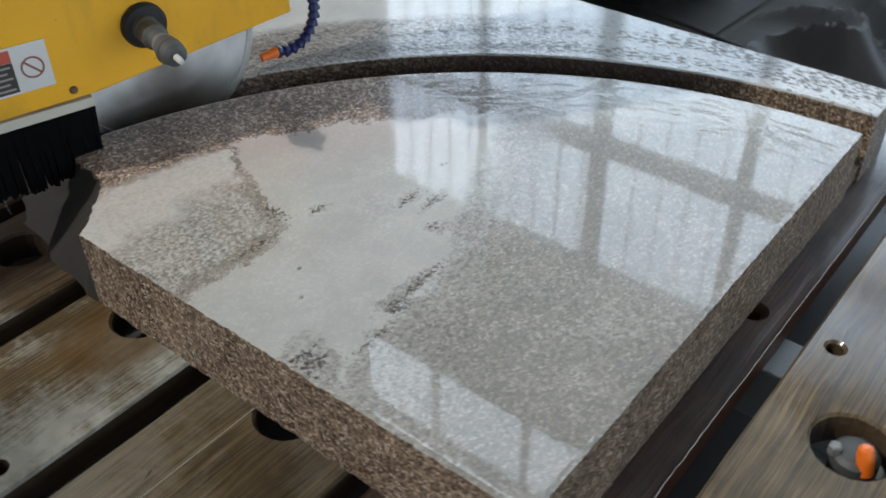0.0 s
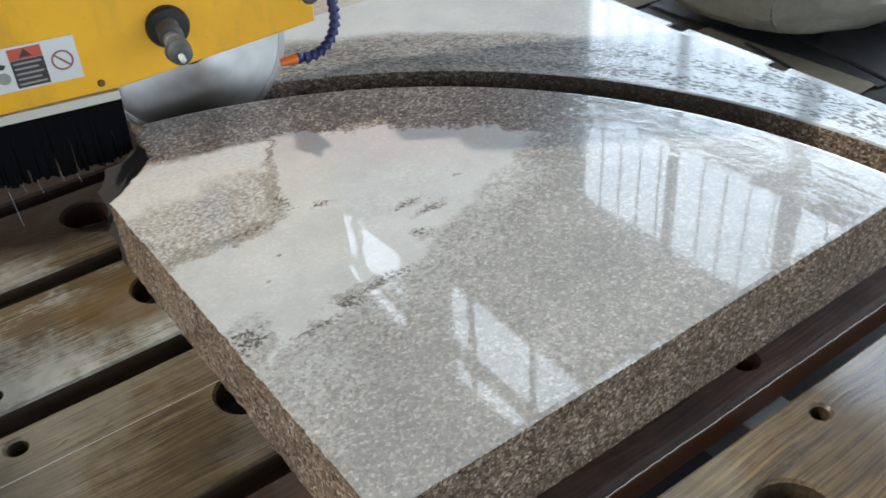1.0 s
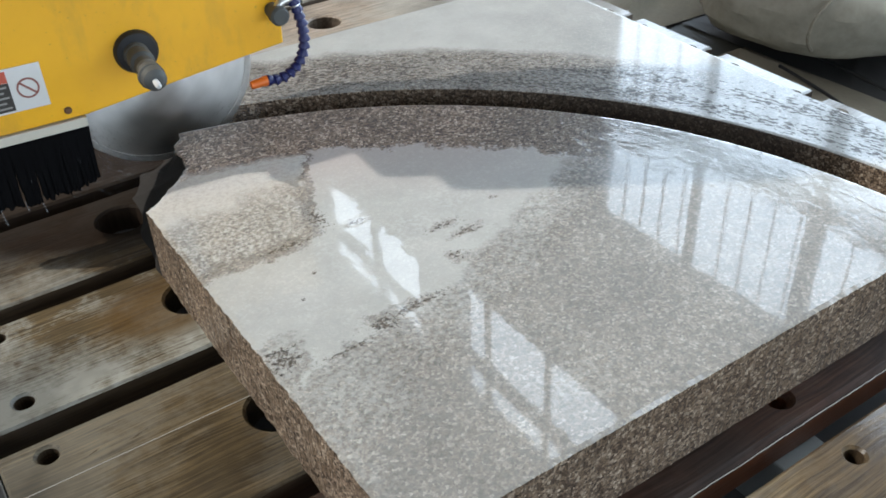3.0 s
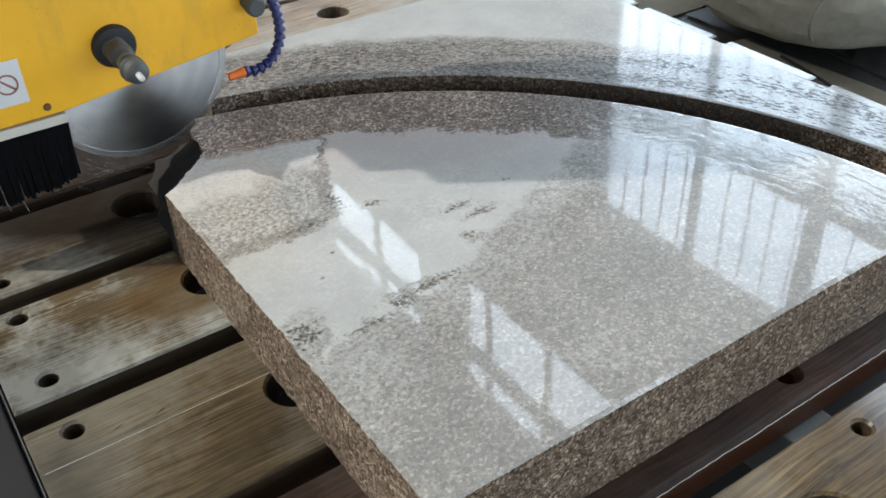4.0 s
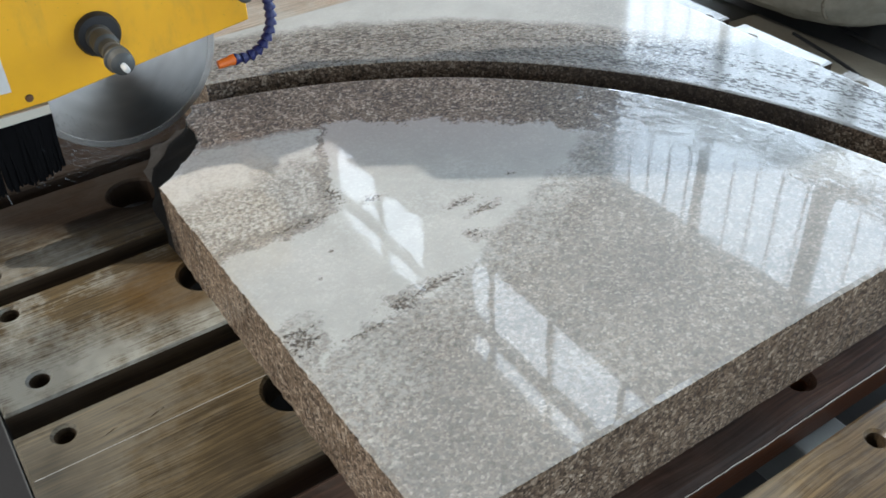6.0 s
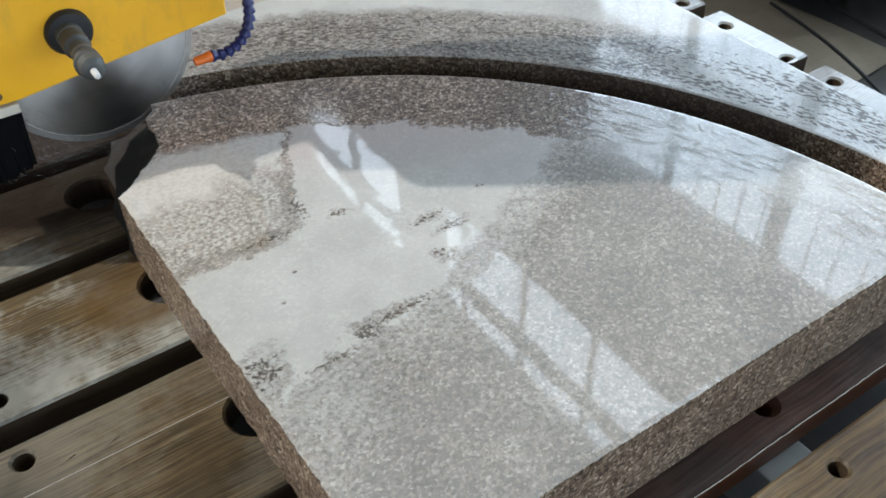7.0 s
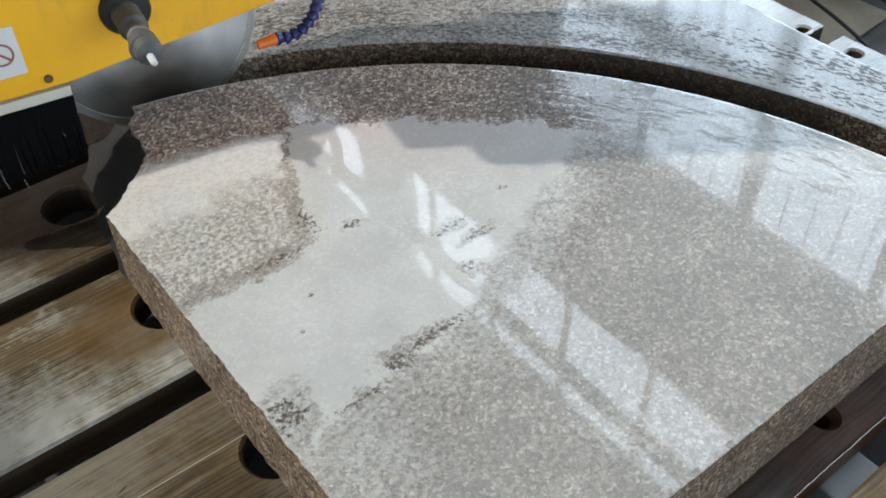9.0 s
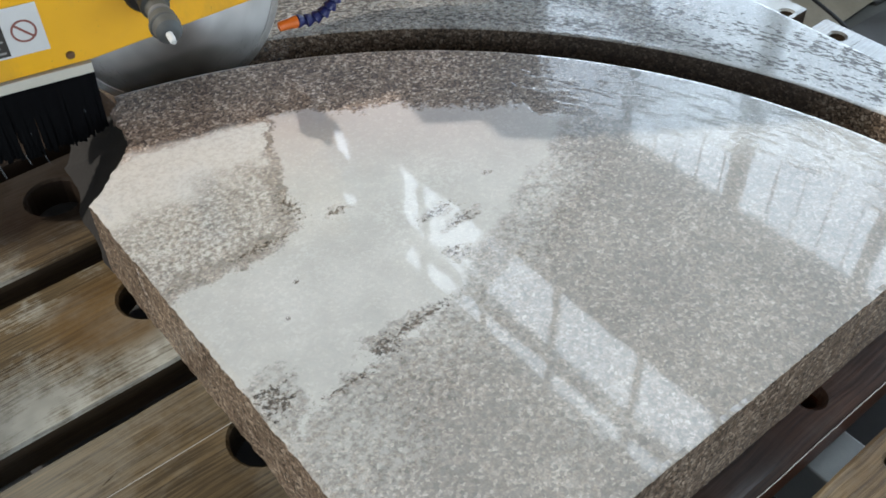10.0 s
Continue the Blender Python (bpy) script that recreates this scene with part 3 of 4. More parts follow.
# ---- hall ----
def hall():
    floor = part("floor", box(-5.3, 4.3, -5.3, 9.8, -0.2, 0.0), CONCRETE)
    tagged(floor, "dark wet concrete workshop floor", "floor", kind="structure")

    def wall(name, x0, x1, y0, y1, openings, along):
        """A wall 0.3 m thick, built of blocks round its openings (a, b, z0, z1)."""
        bm = bmesh.new()
        lo, hi = (y0, y1) if along == "y" else (x0, x1)
        cuts = sorted({lo, hi, *(o[0] for o in openings), *(o[1] for o in openings)})
        for a, b in zip(cuts, cuts[1:]):
            spans = sorted((o[2], o[3]) for o in openings if o[0] <= a + 1e-6 and o[1] >= b - 1e-6)
            z = 0.0
            for s0, s1 in spans + [(9.0, 9.0)]:
                if s0 > z:
                    box(*((x0, x1, a, b) if along == "y" else (a, b, y0, y1)), z, s0, bm=bm)
                z = s1
        ob = part(name, bm, WALL_PAINT)
        return tagged(ob, "grey sheet-metal workshop wall", "wall", kind="structure")

    wall("wall_east", GABLE, GABLE + 0.3, -5.3, 9.8, [(-3.0, 3.66, 1.0, 4.2), (-3.0, 5.62, 6.05, 7.65), (6.4, 8.7, 6.25, 7.61)], "y")
    wall("wall_west", -5.3, -5.0, -5.3, 9.8, [(-3.6, -0.2, 0.1, 4.1), (2.0, 5.6, 5.6, 8.6)], "y")
    wall("wall_north", -5.0, GABLE, 9.5, 9.8, [], "x")
    wall("wall_south", -5.0, GABLE, -5.3, -5.0, [(-2.0, 2.4, 0.2, 3.0)], "x")
    tagged(part("ceiling", box(-5.3, GABLE + 0.3, -5.3, 9.8, 9.0, 9.2), ROOF_PAINT), "pale sheet-metal workshop roof", "ceiling", kind="structure")

    def glazing(name, y0, y1, z0, z1, posts, battens, rails):
        frame_ob = empty(name, pose(GABLE, y0, z0))
        tagged(frame_ob, "tall daylight window with dark steel posts", "window", kind="structure")
        for y, w in posts:
            part("window_post", box(0.05, 0.10, y - w / 2 - y0, y + w / 2 - y0, 0, z1 - z0), FRAME_PAINT, frame_ob)
        for y, w in battens:
            part("window_batten", box(0.06, 0.08, y - w / 2 - y0, y + w / 2 - y0, 0, z1 - z0), WALL_PAINT, frame_ob)
        for z, w in rails:
            part("window_rail", box(-0.03, 0.09, 0, y1 - y0, z - w / 2 - z0, z + w / 2 - z0), FRAME_PAINT, frame_ob)

    glazing("window_1", -3.0, 3.66, 1.0, 4.2,
            [(-2.0, 0.1), (-1.06, 0.1), (-0.12, 0.1), (0.82, 0.08), (1.78, 0.12), (2.72, 0.06), (3.62, 0.06)],
            [(-3.0 + 0.188 * k, 0.0035) for k in range(1, 35) if k % 5], [(3.17, 0.09)])
    glazing("window_2", -3.0, 5.62, 6.05, 7.65, [(-1.8, 0.06), (-0.8, 0.06), (0.2, 0.06), (1.2, 0.06), (2.2, 0.06), (3.2, 0.06), (4.2, 0.06), (5.18, 0.06)], [], [(7.03, 0.10)])
    glazing("window_3", 6.4, 8.7, 6.25, 7.61, [(7.46, 0.10)], [], [(7.05, 0.10)])


hall()


# ---- saw bed ----
BED = 0.65                       # top of the planks
PLANKS = [  # y0, y1, wood, holes (x, y, radius)
    (-0.735, -0.497, WOOD_WORN, [(0.335, -0.615, 0.052), (0.492, -0.533, 0.0125), (0.492, -0.70, 0.0125), (-0.345, -0.54, 0.014), (-0.1, -0.615, 0.04)]),
    (-0.458, -0.182, WOOD_WET, [(0.495, -0.411, 0.0125), (-0.345, -0.25, 0.014), (1.23, -0.25, 0.014)]),
    (-0.150, 0.106, WOOD, [(-0.062, -0.024, 0.043), (-0.345, 0.074, 0.0145), (-0.345, -0.105, 0.0145), (1.232, 0.053, 0.0145), (1.232, -0.10, 0.0145)]),
    (0.150, 0.388, WOOD_CRUSTED, [(-0.062, 0.280, 0.044), (-0.345, 0.195, 0.0145), (-0.345, 0.36, 0.0145), (1.228, 0.164, 0.0145), (1.228, 0.333, 0.0145)]),
    (0.430, 0.655, WOOD_SPLASHED, [(-0.082, 0.565, 0.043), (-0.345, 0.47, 0.0145), (1.228, 0.46, 0.0145), (1.228, 0.62, 0.0145)]),
    (0.695, 0.965, WOOD_TAN, [(1.228, 0.74, 0.0145), (1.228, 0.92, 0.0145), (-0.345, 0.74, 0.0145)]),
    (0.998, 1.265, WOOD_TAN, [(0.636, 1.136, 0.042), (0.965, 1.115, 0.042), (0.31, 1.14, 0.042)]),
    (1.295, 1.56, WOOD_TAN, [(0.636, 1.43, 0.042), (0.965, 1.43, 0.042)]),
]


WORN = [(-0.236, 0.038), (-0.292, 0.043)]      # short worn slots in a plank


def bed():
    table = empty("saw_bed", pose(0, 0, 0))
    tagged(table, "wet wooden plank bed of a stone saw on steel beams", "work table")
    for y0, y1, wood, holes in PLANKS:
        n = 24
        x0, x1 = -0.402 + random.uniform(-0.003, 0.003), 1.274 + random.uniform(-0.004, 0.004)
        jig = lambda: random.uniform(-0.0007, 0.0007)
        loop = [(x0 + (x1 - x0) * k / n, y0 + jig()) for k in range(n + 1)] + [(x1 - (x1 - x0) * k / n, y1 + jig()) for k in range(n + 1)]
        slots = [[(x + 0.020 * math.cos(a), y + 0.005 * math.sin(a) + 0.006 * math.cos(a)) for a in (2 * math.pi * k / 12 for k in range(12))] for x, y in WORN if y0 < y < y1]
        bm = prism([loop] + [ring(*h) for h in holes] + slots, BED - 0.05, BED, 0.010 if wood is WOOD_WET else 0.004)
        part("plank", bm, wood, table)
    sunk = None
    for y0, y1, wood, holes in PLANKS:
        for x, y, r in holes:
            if r > 0.02:
                continue
            if sunk is None:
                sunk = part("plank_bolt", turned([(0.0095, 0.0), (0.0095, 0.007), (0.008, 0.009), (0.0045, 0.009), (0.0040, 0.005)], Matrix(), 12), DARK_STEEL, table, "rusty bolt head sunk in its hole", True)
                ob = sunk
            else:
                ob = sunk.copy()
                scene.collection.objects.link(ob)
            ob.matrix_basis = pose(x, y, BED - 0.052)
    for x in (-0.345, 0.485, 1.225):
        part("crossbeam", box(x - 0.042, x + 0.042, -0.75, 1.58, BED - 0.15, BED - 0.052, 0.004), PALE_STEEL, table, "pale painted steel crossbeam")
    for x in (-0.345, 1.225):
        for y in (-0.6, 1.45):
            part("leg", box(x - 0.045, x + 0.045, y - 0.045, y + 0.045, 0.0, BED - 0.151, 0.004), DARK_STEEL, table)
    # thin cream tube in place of the bright glint along the plank's edge
    bm = bmesh.new()
    tube([Vector((-0.39 + 0.012 * k, -0.4575 + random.uniform(-0.0006, 0.0006), BED - 0.0072 + random.uniform(-0.0006, 0.0004))) for k in range(138)], 0.0006, 6, bm)
    part("edge_crust", bm, CREAM, table, "thin cream line standing for the glint on the plank's edge")
    part("glued_seam", box(-0.398, 1.268, 0.0163, 0.0173, BED - 0.002, BED + 0.0004), GREY_INK, table, "pale glue seam between two boards")
    part("edge_strip", box(-0.4085, -0.4065, -0.75, 1.58, BED - 0.06, BED - 0.003), DARK_STEEL, table, "thin dark steel edge strip")
    # added black panel, covers the lit floor so the bed's end stays dark
    part("side_trough", box(-1.30, -0.415, -0.75, 1.58, 0.30, 0.34, 0.004), RUBBER, table, "black panel added along the bed's end to darken the floor there")
    part("drip_tray", box(-0.40, 1.27, -0.74, 1.57, 0.36, 0.38, 0.004), BLACK_SHEET, table, "black sheet drip tray")
    cup = part("suction_cup", turned([(0.030, 0.0), (0.030, 0.03), (0.024, 0.036), (0.015, 0.038)], pose(0.345, -0.620, BED - 0.052), 24), DARK_STEEL, table, "dark steel clamp seat sunk in a plank hole", True)
    part("plug", turned([(0.011, 0.0), (0.011, 0.030), (0.009, 0.038), (0.005, 0.041)], pose(0.330, -0.638, BED - 0.030, -14, 6), 20), ORANGE, cup, "orange plastic plug", True)
    part("bolt", turned([(0.009, 0.0), (0.009, 0.012), (0.006, 0.014)], pose(0.330, -0.597, BED - 0.020), 6), PALE_STEEL, cup, "hexagonal steel bolt")
    return table


bed()


# ---- granite slab with the arc-shaped cut ----
TOP = BED + 0.128
R_IN, R_OUT = 0.979, 1.043
SLAB = (-0.083, 1.02, -0.410, 0.768)


def arc_points(r, a0, a1, n):
    return [(r * math.cos(radians(a0 + (a1 - a0) * k / n)), r * math.sin(radians(a0 + (a1 - a0) * k / n))) for k in range(n + 1)]


def walked(points, step, rough):
    """The polyline cut into short steps with small chips out of it."""
    out = []
    for a, b in zip(points, points[1:]):
        a, b = Vector(a), Vector(b)
        n = max(1, int((b - a).length / step))
        side = Vector((-(b - a).y, (b - a).x)).normalized()
        for k in range(n):
            q = a.lerp(b, k / n)
            w = noise.noise(Vector((q.x * 60, q.y * 60, 3.1))) * 0.6 + noise.noise(Vector((q.x * 190, q.y * 190, 7.7))) * 0.4
            out.append(tuple(q + side * w * rough))
    return out


def slab():
    thing = empty("granite_slab", pose(ARC[0], ARC[1], BED))
    tagged(thing, "thick wet speckled brown granite slab with an arc-shaped saw cut", "stone slab")
    sx0, sx1, sy0, sy1 = (SLAB[0] - ARC[0], SLAB[1] - ARC[0], SLAB[2] - ARC[1], SLAB[3] - ARC[1])
    h = TOP - BED
    start = math.degrees(math.asin(sy0 / R_IN))
    left = 0.052 - ARC[0]
    end = math.degrees(math.acos(left / R_IN))
    rim = arc_points(R_IN, start, end, 150)
    scar = [(0.050, 0.548), (0.030, 0.528), (0.022, 0.503), (0.026, 0.475), (0.020, 0.446), (-0.003, 0.416), (-0.028, 0.398), (-0.061, 0.366), (-0.083, 0.352)]
    scar = [(x - ARC[0], y - ARC[1]) for x, y in scar]
    broken = walked(scar + [(sx0, 0.352 - ARC[1] - 0.004)], 0.006, 0.006)
    edge = walked([(sx0, 0.344 - ARC[1]), (sx0, sy0)], 0.005, 0.0036) + walked([(sx0, sy0), (rim[0][0], sy0)], 0.006, 0.0016)
    bm = prism([rim + broken + edge], 0.0, h, 0.0018, 0.005)
    part("quarter_piece", bm, GRANITE, thing)
    # scooped foot of the broken corner: mud, spread over planks to stand for deep shade
    foot = [(x - ARC[0], y - ARC[1]) for x, y in ((0.060, 0.72), (0.030, 0.71), (-0.004, 0.69), (-0.030, 0.655), (-0.045, 0.61), (-0.056, 0.55), (-0.076, 0.48), (-0.086, 0.41), (-0.0835, 0.353))]
    bm, rows = bmesh.new(), []
    fine = 5
    for j in range(13):
        f = j / 12
        row = []
        for i in range((len(scar) - 1) * fine + 1):
            k, u = divmod(i, fine)
            a, b = (Vector(scar[k]), Vector(foot[k])) if k >= len(scar) - 1 else (Vector(scar[k]).lerp(Vector(scar[k + 1]), u / fine), Vector(foot[k]).lerp(Vector(foot[k + 1]), u / fine))
            q = b.lerp(a, 1 - (1 - f) ** 1.3)
            out = (b - a).normalized() if (b - a).length > 1e-4 else Vector((0, 0))
            groove = 0.016 * abs(math.sin(i * 0.33 + f * 0.8)) * (1 - f) * min(1.0, (b - a).length * 20) + 0.002 * noise.noise(Vector((q.x * 90, q.y * 90, f * 9)))
            q = q - out * (groove + 0.004 * f)
            row.append(bm.verts.new((q.x, q.y, 0.0005 + (h - 0.004) * f)))
        rows.append(row)
    heart = bm.verts.new((0.06 - ARC[0], 0.38 - ARC[1], 0.0005))
    for lo, hi in zip(rows, rows[1:]):
        for i in range(len(lo) - 1):
            bm.faces.new((lo[i + 1], lo[i], hi[i], hi[i + 1]))
    for i in range(len(rows[0]) - 1):
        bm.faces.new((rows[0][i], rows[0][i + 1], heart))
    bmesh.ops.recalc_face_normals(bm, faces=bm.faces)
    part("broken_corner", bm, MUD_SHADE, thing, "scooped dark corner of wet grinding mud, spread to stand for shade", True)
    start = math.degrees(math.asin(sy0 / R_OUT))
    cut = 0.105 - ARC[0]
    end = math.degrees(math.acos(cut / R_OUT))
    rim = arc_points(R_OUT, end, start, 170)
    outside = walked([rim[-1], (sx1, sy0), (sx1, sy1)], 0.012, 0.0014) + walked([(sx1, sy1), (cut - 0.01, sy1 + 0.03), (cut, rim[0][1])], 0.012, 0.0014)
    bm = prism([outside + rim[:-1]], 0.0, h, 0.0018, 0.004)
    part("offcut_piece", bm, GRANITE, thing)
    a0, a1 = math.degrees(math.asin(sy0 / 1.01)) + 0.3, end - 4
    loop = arc_points(R_OUT - 0.0005, a0, a1, 90) + arc_points(R_IN + 0.0005, a1, a0, 90)
    part("cut_floor", prism([loop], 0.001, 0.030, 0.0), GRANITE, thing)


slab()


# ---- saw: turns about the arc's centre; here x runs along the cut, y away from the centre ----
PLATE = 0.941
BLADE = 1.011


def upright(bm, y):
    """Stands a flat drawing (x, y) up: its y becomes z."""
    bmesh.ops.transform(bm, matrix=Matrix.Translation((0, y, 0)) @ pose(0, 0, 0, 90), verts=bm.verts)
    return bm


def plate(points, y, depth, chamfer=0.001):
    return upright(prism([points], 0.0, depth, chamfer), y + 0.0)


def facing(x, z, y0):
    """A pose at (x, y0, z) whose z axis points at the arc's centre."""
    return pose(x, y0, z, 90)


def saw():
    thing = empty("stone_saw", pose(ARC[0], ARC[1], 0))
    tagged(thing, "yellow stone-cutting saw head with spinning steel blade", "saw")
    outline = [(-0.282, 0.870), (-0.04, 0.872), (0.302, 0.912), (0.310, 1.18), (-0.112, 1.18), (-0.142, 1.10), (-0.282, 1.088)]
    part("guard", plate(outline, PLATE + 0.004, 0.008, 0.0015), YELLOW, thing, "yellow painted steel guard plate")
    back = [(-0.280, 0.886), (-0.04, 0.888), (0.296, 0.926), (0.303, 1.17), (-0.110, 1.17), (-0.138, 1.09), (-0.280, 1.078)]
    part("hood", upright(prism([back], 0.0, 0.052, 0.003), PLATE + 0.0565), YELLOW_EDGE, thing, "orange-yellow hood over the blade")
    part("hood", upright(prism([back], 0.0, 0.050, 0.003), BLADE + 0.060), YELLOW_EDGE, thing)
    part("spine", box(-0.10, 0.30, PLATE + 0.057, BLADE + 0.009, 1.08, 1.165), YELLOW_EDGE, thing)
    # blade
    blade = empty("blade", pose(0.09, BLADE, 0.886))
    blade.parent = thing
    disc = turned([(0.030, -0.0016), (0.160, -0.0016), (0.1605, -0.0012), (0.1605, 0.0012), (0.160, 0.0016), (0.030, 0.0016)], pose(0, 0, 0, 90), 96)
    part("disc", disc, BLADE_STEEL, blade, "spinning bright steel disc", True)
    first = None
    for k in range(24):
        m = pose(0, 0, 0, 0, 15 * k, 0) @ Matrix.Translation((0.1665, 0, 0))
        if first is None:
            first = part("segment", box(-0.0055, 0.0055, -0.0021, 0.0021, -0.019, 0.019, 0.0005), BLADE_STEEL, blade, "diamond cutting segment")
        seg = first if k == 0 else first.copy()
        if k:
            scene.collection.objects.link(seg)
        seg.matrix_basis = m
    part("flange", turned([(0.026, -0.014), (0.030, -0.010), (0.030, 0.010), (0.026, 0.014)], pose(0, 0, 0, 90), 48), DARK_STEEL, blade, "round clamping flange", True)
    # spindle end
    spindle = part("spindle_cover", turned([(0.0355, -0.002), (0.0355, 0.006), (0.032, 0.012), (0.019, 0.016)], facing(0.055, 0.958, PLATE - 0.004), 40), RUBBER, thing, "round black rubber seal", True)
    part("spindle", turned([(0.020, 0.0), (0.020, 0.018), (0.0185, 0.020), (0.0185, 0.034), (0.0198, 0.036), (0.0198, 0.050), (0.0155, 0.055), (0.0138, 0.072), (0.0138, 0.082), (0.0182, 0.087), (0.0192, 0.108), (0.0175, 0.122), (0.0125, 0.128), (0.009, 0.130)], facing(0.052, 0.959, PLATE - 0.012), 32), DARK_STEEL, thing, "stepped dark steel spindle end", True)
    part("collar", turned([(0.0142, 0.0), (0.0162, 0.002), (0.0162, 0.009), (0.0142, 0.011)], facing(0.052, 0.959, PLATE - 0.083), 28), FRAME_PAINT, thing, "worn grey steel collar", True)
    part("collar", turned([(0.0186, 0.0), (0.0205, 0.002), (0.0205, 0.006), (0.0186, 0.008)], facing(0.0505, 0.959, PLATE - 0.112), 28), DARK_STEEL, thing, "", True)
    part("spindle_tip", turned([(0.0048, 0.0), (0.0048, 0.012), (0.0042, 0.019), (0.0025, 0.021)], facing(0.050, 0.960, PLATE - 0.142), 16), NYLON, thing, "white plastic spindle tip", True)
    for x, z in ((-0.070, 0.887), (-0.270, 0.887)):
        part("screw", turned([(0.0062, 0.0), (0.0062, 0.002), (0.0045, 0.004), (0.002, 0.0042)], facing(x, z, PLATE - 0.004), 14), RUST, thing, "rusty round screw head")
    # brush skirt
    strip = part("brush", box(-0.281, -0.046, PLATE - 0.007, PLATE + 0.006, 0.853, 0.8685, 0.001), CREAM, thing, "cream strip holding a black bristle skirt")
    bm = bmesh.new()
    x = -0.281
    while x < -0.050:
        w = random.uniform(0.003, 0.007)
        fall = random.uniform(0.0, 0.010) + (random.uniform(0.01, 0.03) if random.random() < 0.10 else 0)
        if x > -0.10:
            fall += (x + 0.10) * random.uniform(0.2, 0.6)
        lean = random.uniform(-0.006, 0.004)
        for layer in (-0.005, -0.0015, 0.002, 0.005):
            y = PLATE + layer + random.uniform(-0.001, 0.001)
            lean = random.uniform(-0.004, 0.004)
            a = [bm.verts.new(q) for q in ((x, y - 0.0015, 0.853), (x + w + 0.002, y - 0.0015, 0.853), (x + w + 0.002, y + 0.0015, 0.853), (x, y + 0.0015, 0.853))]
            zb = 0.736 + fall
            b = [bm.verts.new(q) for q in ((x + lean, y - 0.001, zb + random.uniform(0, 0.006)), (x + w * 0.9 + lean, y - 0.001, zb + random.uniform(0, 0.008)), (x + w * 0.9 + lean, y + 0.001, zb), (x + lean, y + 0.001, zb))]
            for k in range(4):
                bm.faces.new((a[k], a[(k + 1) % 4], b[(k + 1) % 4], b[k]))
            bm.faces.new(b)
        x += w
    part("bristles", bm, BRISTLE, strip, "wet black bristles with a ragged end")
    # label
    label = part("warning_label", box(-0.2805, -0.0915, PLATE - 0.0056, PLATE - 0.0044, 0.905, 0.977), WHITE, thing, "white warning label with pictograms")
    face = PLATE - 0.0062
    part("red_field", box(-0.193, -0.143, face, face + 0.0004, 0.955, 0.9735), RED, label)
    part("black_field", box(-0.193, -0.143, face, face + 0.0004, 0.9085, 0.9545), INK, label)
    for k in range(5):
        part("text_bar", box(-0.189, -0.147 - 0.006 * (k % 2), face - 0.0004, face - 0.0001, 0.913 + 0.0085 * k, 0.916 + 0.0085 * k), GREY_INK, label)
    tri = prism([[(-0.178, 0.958), (-0.158, 0.958), (-0.168, 0.972)]], 0.0, 0.0003, 0.0)
    part("triangle", upright(tri, face), INK, label)
    sign = bmesh.new()
    n = 40
    for k in range(n):
        a0, a1 = 2 * math.pi * k / n, 2 * math.pi * (k + 1) / n
        q = [(0.0168 * math.cos(a0), 0.0168 * math.sin(a0)), (0.0168 * math.cos(a1), 0.0168 * math.sin(a1)), (0.0138 * math.cos(a1), 0.0138 * math.sin(a1)), (0.0138 * math.cos(a0), 0.0138 * math.sin(a0))]
        sign.faces.new([sign.verts.new((-0.117 + u, face, 0.940 + w)) for u, w in q])
    c, s = 0.0145 * math.cos(radians(135)), 0.0145 * math.sin(radians(135))
    sign.faces.new([sign.verts.new((-0.117 + u, face, 0.940 + w)) for u, w in ((c - 0.0012, s - 0.0012), (c + 0.0012, s + 0.0012), (-c + 0.0012, -s + 0.0012), (-c - 0.0012, -s - 0.0012))])
    part("prohibition_sign", sign, SIGN_RED, label)
    part("blade_pictogram", turned([(0.010, 0.0), (0.010, 0.0004)], facing(-0.2085, 0.929, face + 0.0004), 14), GREY_INK, label)
    mark = prism([[(-0.232, 0.948), (-0.205, 0.944), (-0.200, 0.950), (-0.212, 0.955), (-0.232, 0.956)]], 0.0, 0.0003, 0.0)
    part("glove_pictogram", upright(mark, face), INK, label)
    arrow = prism([[(0.0, 1.062), (0.022, 1.056), (0.016, 1.066), (0.045, 1.068), (0.045, 1.076), (0.010, 1.078)]], 0.0, 0.0005, 0.0)
    part("painted_mark", upright(arrow, PLATE - 0.0046), PURPLE, thing, "dark purple painted mark")
    # coolant valve, hose and nozzle
    hose = empty("coolant_hose", pose(0, 0, 0))
    hose.parent = thing
    tagged(hose, "jointed navy plastic coolant hose")
    part("valve", turned([(0.013, -0.006), (0.013, 0.020), (0.0165, 0.024), (0.0165, 0.038), (0.013, 0.042)], facing(0.290, 0.975, PLATE - 0.006), 20), DARK_STEEL, hose, "steel valve body", True)
    part("elbow", tube([(0.290, PLATE - 0.030, 0.982), (0.300, PLATE - 0.032, 0.995), (0.316, PLATE - 0.034, 0.999), (0.322, PLATE - 0.036, 0.985)], 0.0085, 12), STEEL, hose, "", True)
    bends = [Vector(q) for q in ((0.318, 0.905, 1.000), (0.324, 0.905, 0.975), (0.329, 0.905, 0.945), (0.328, 0.905, 0.915), (0.318, 0.905, 0.890), (0.300, 0.905, 0.872), (0.276, 0.905, 0.864), (0.252, 0.905, 0.866))]
    path = []
    for i in range(len(bends) - 1):
        p0, p1, p2, p3 = bends[max(i - 1, 0)], bends[i], bends[i + 1], bends[min(i + 2, len(bends) - 1)]
        for k in range(8):
            t = k / 8
            path.append(0.5 * (2 * p1 + (p2 - p0) * t + (2 * p0 - 5 * p1 + 4 * p2 - p3) * t * t + (3 * p1 - p0 - 3 * p2 + p3) * t ** 3))
    path.append(bends[-1])
    run = [0.0]
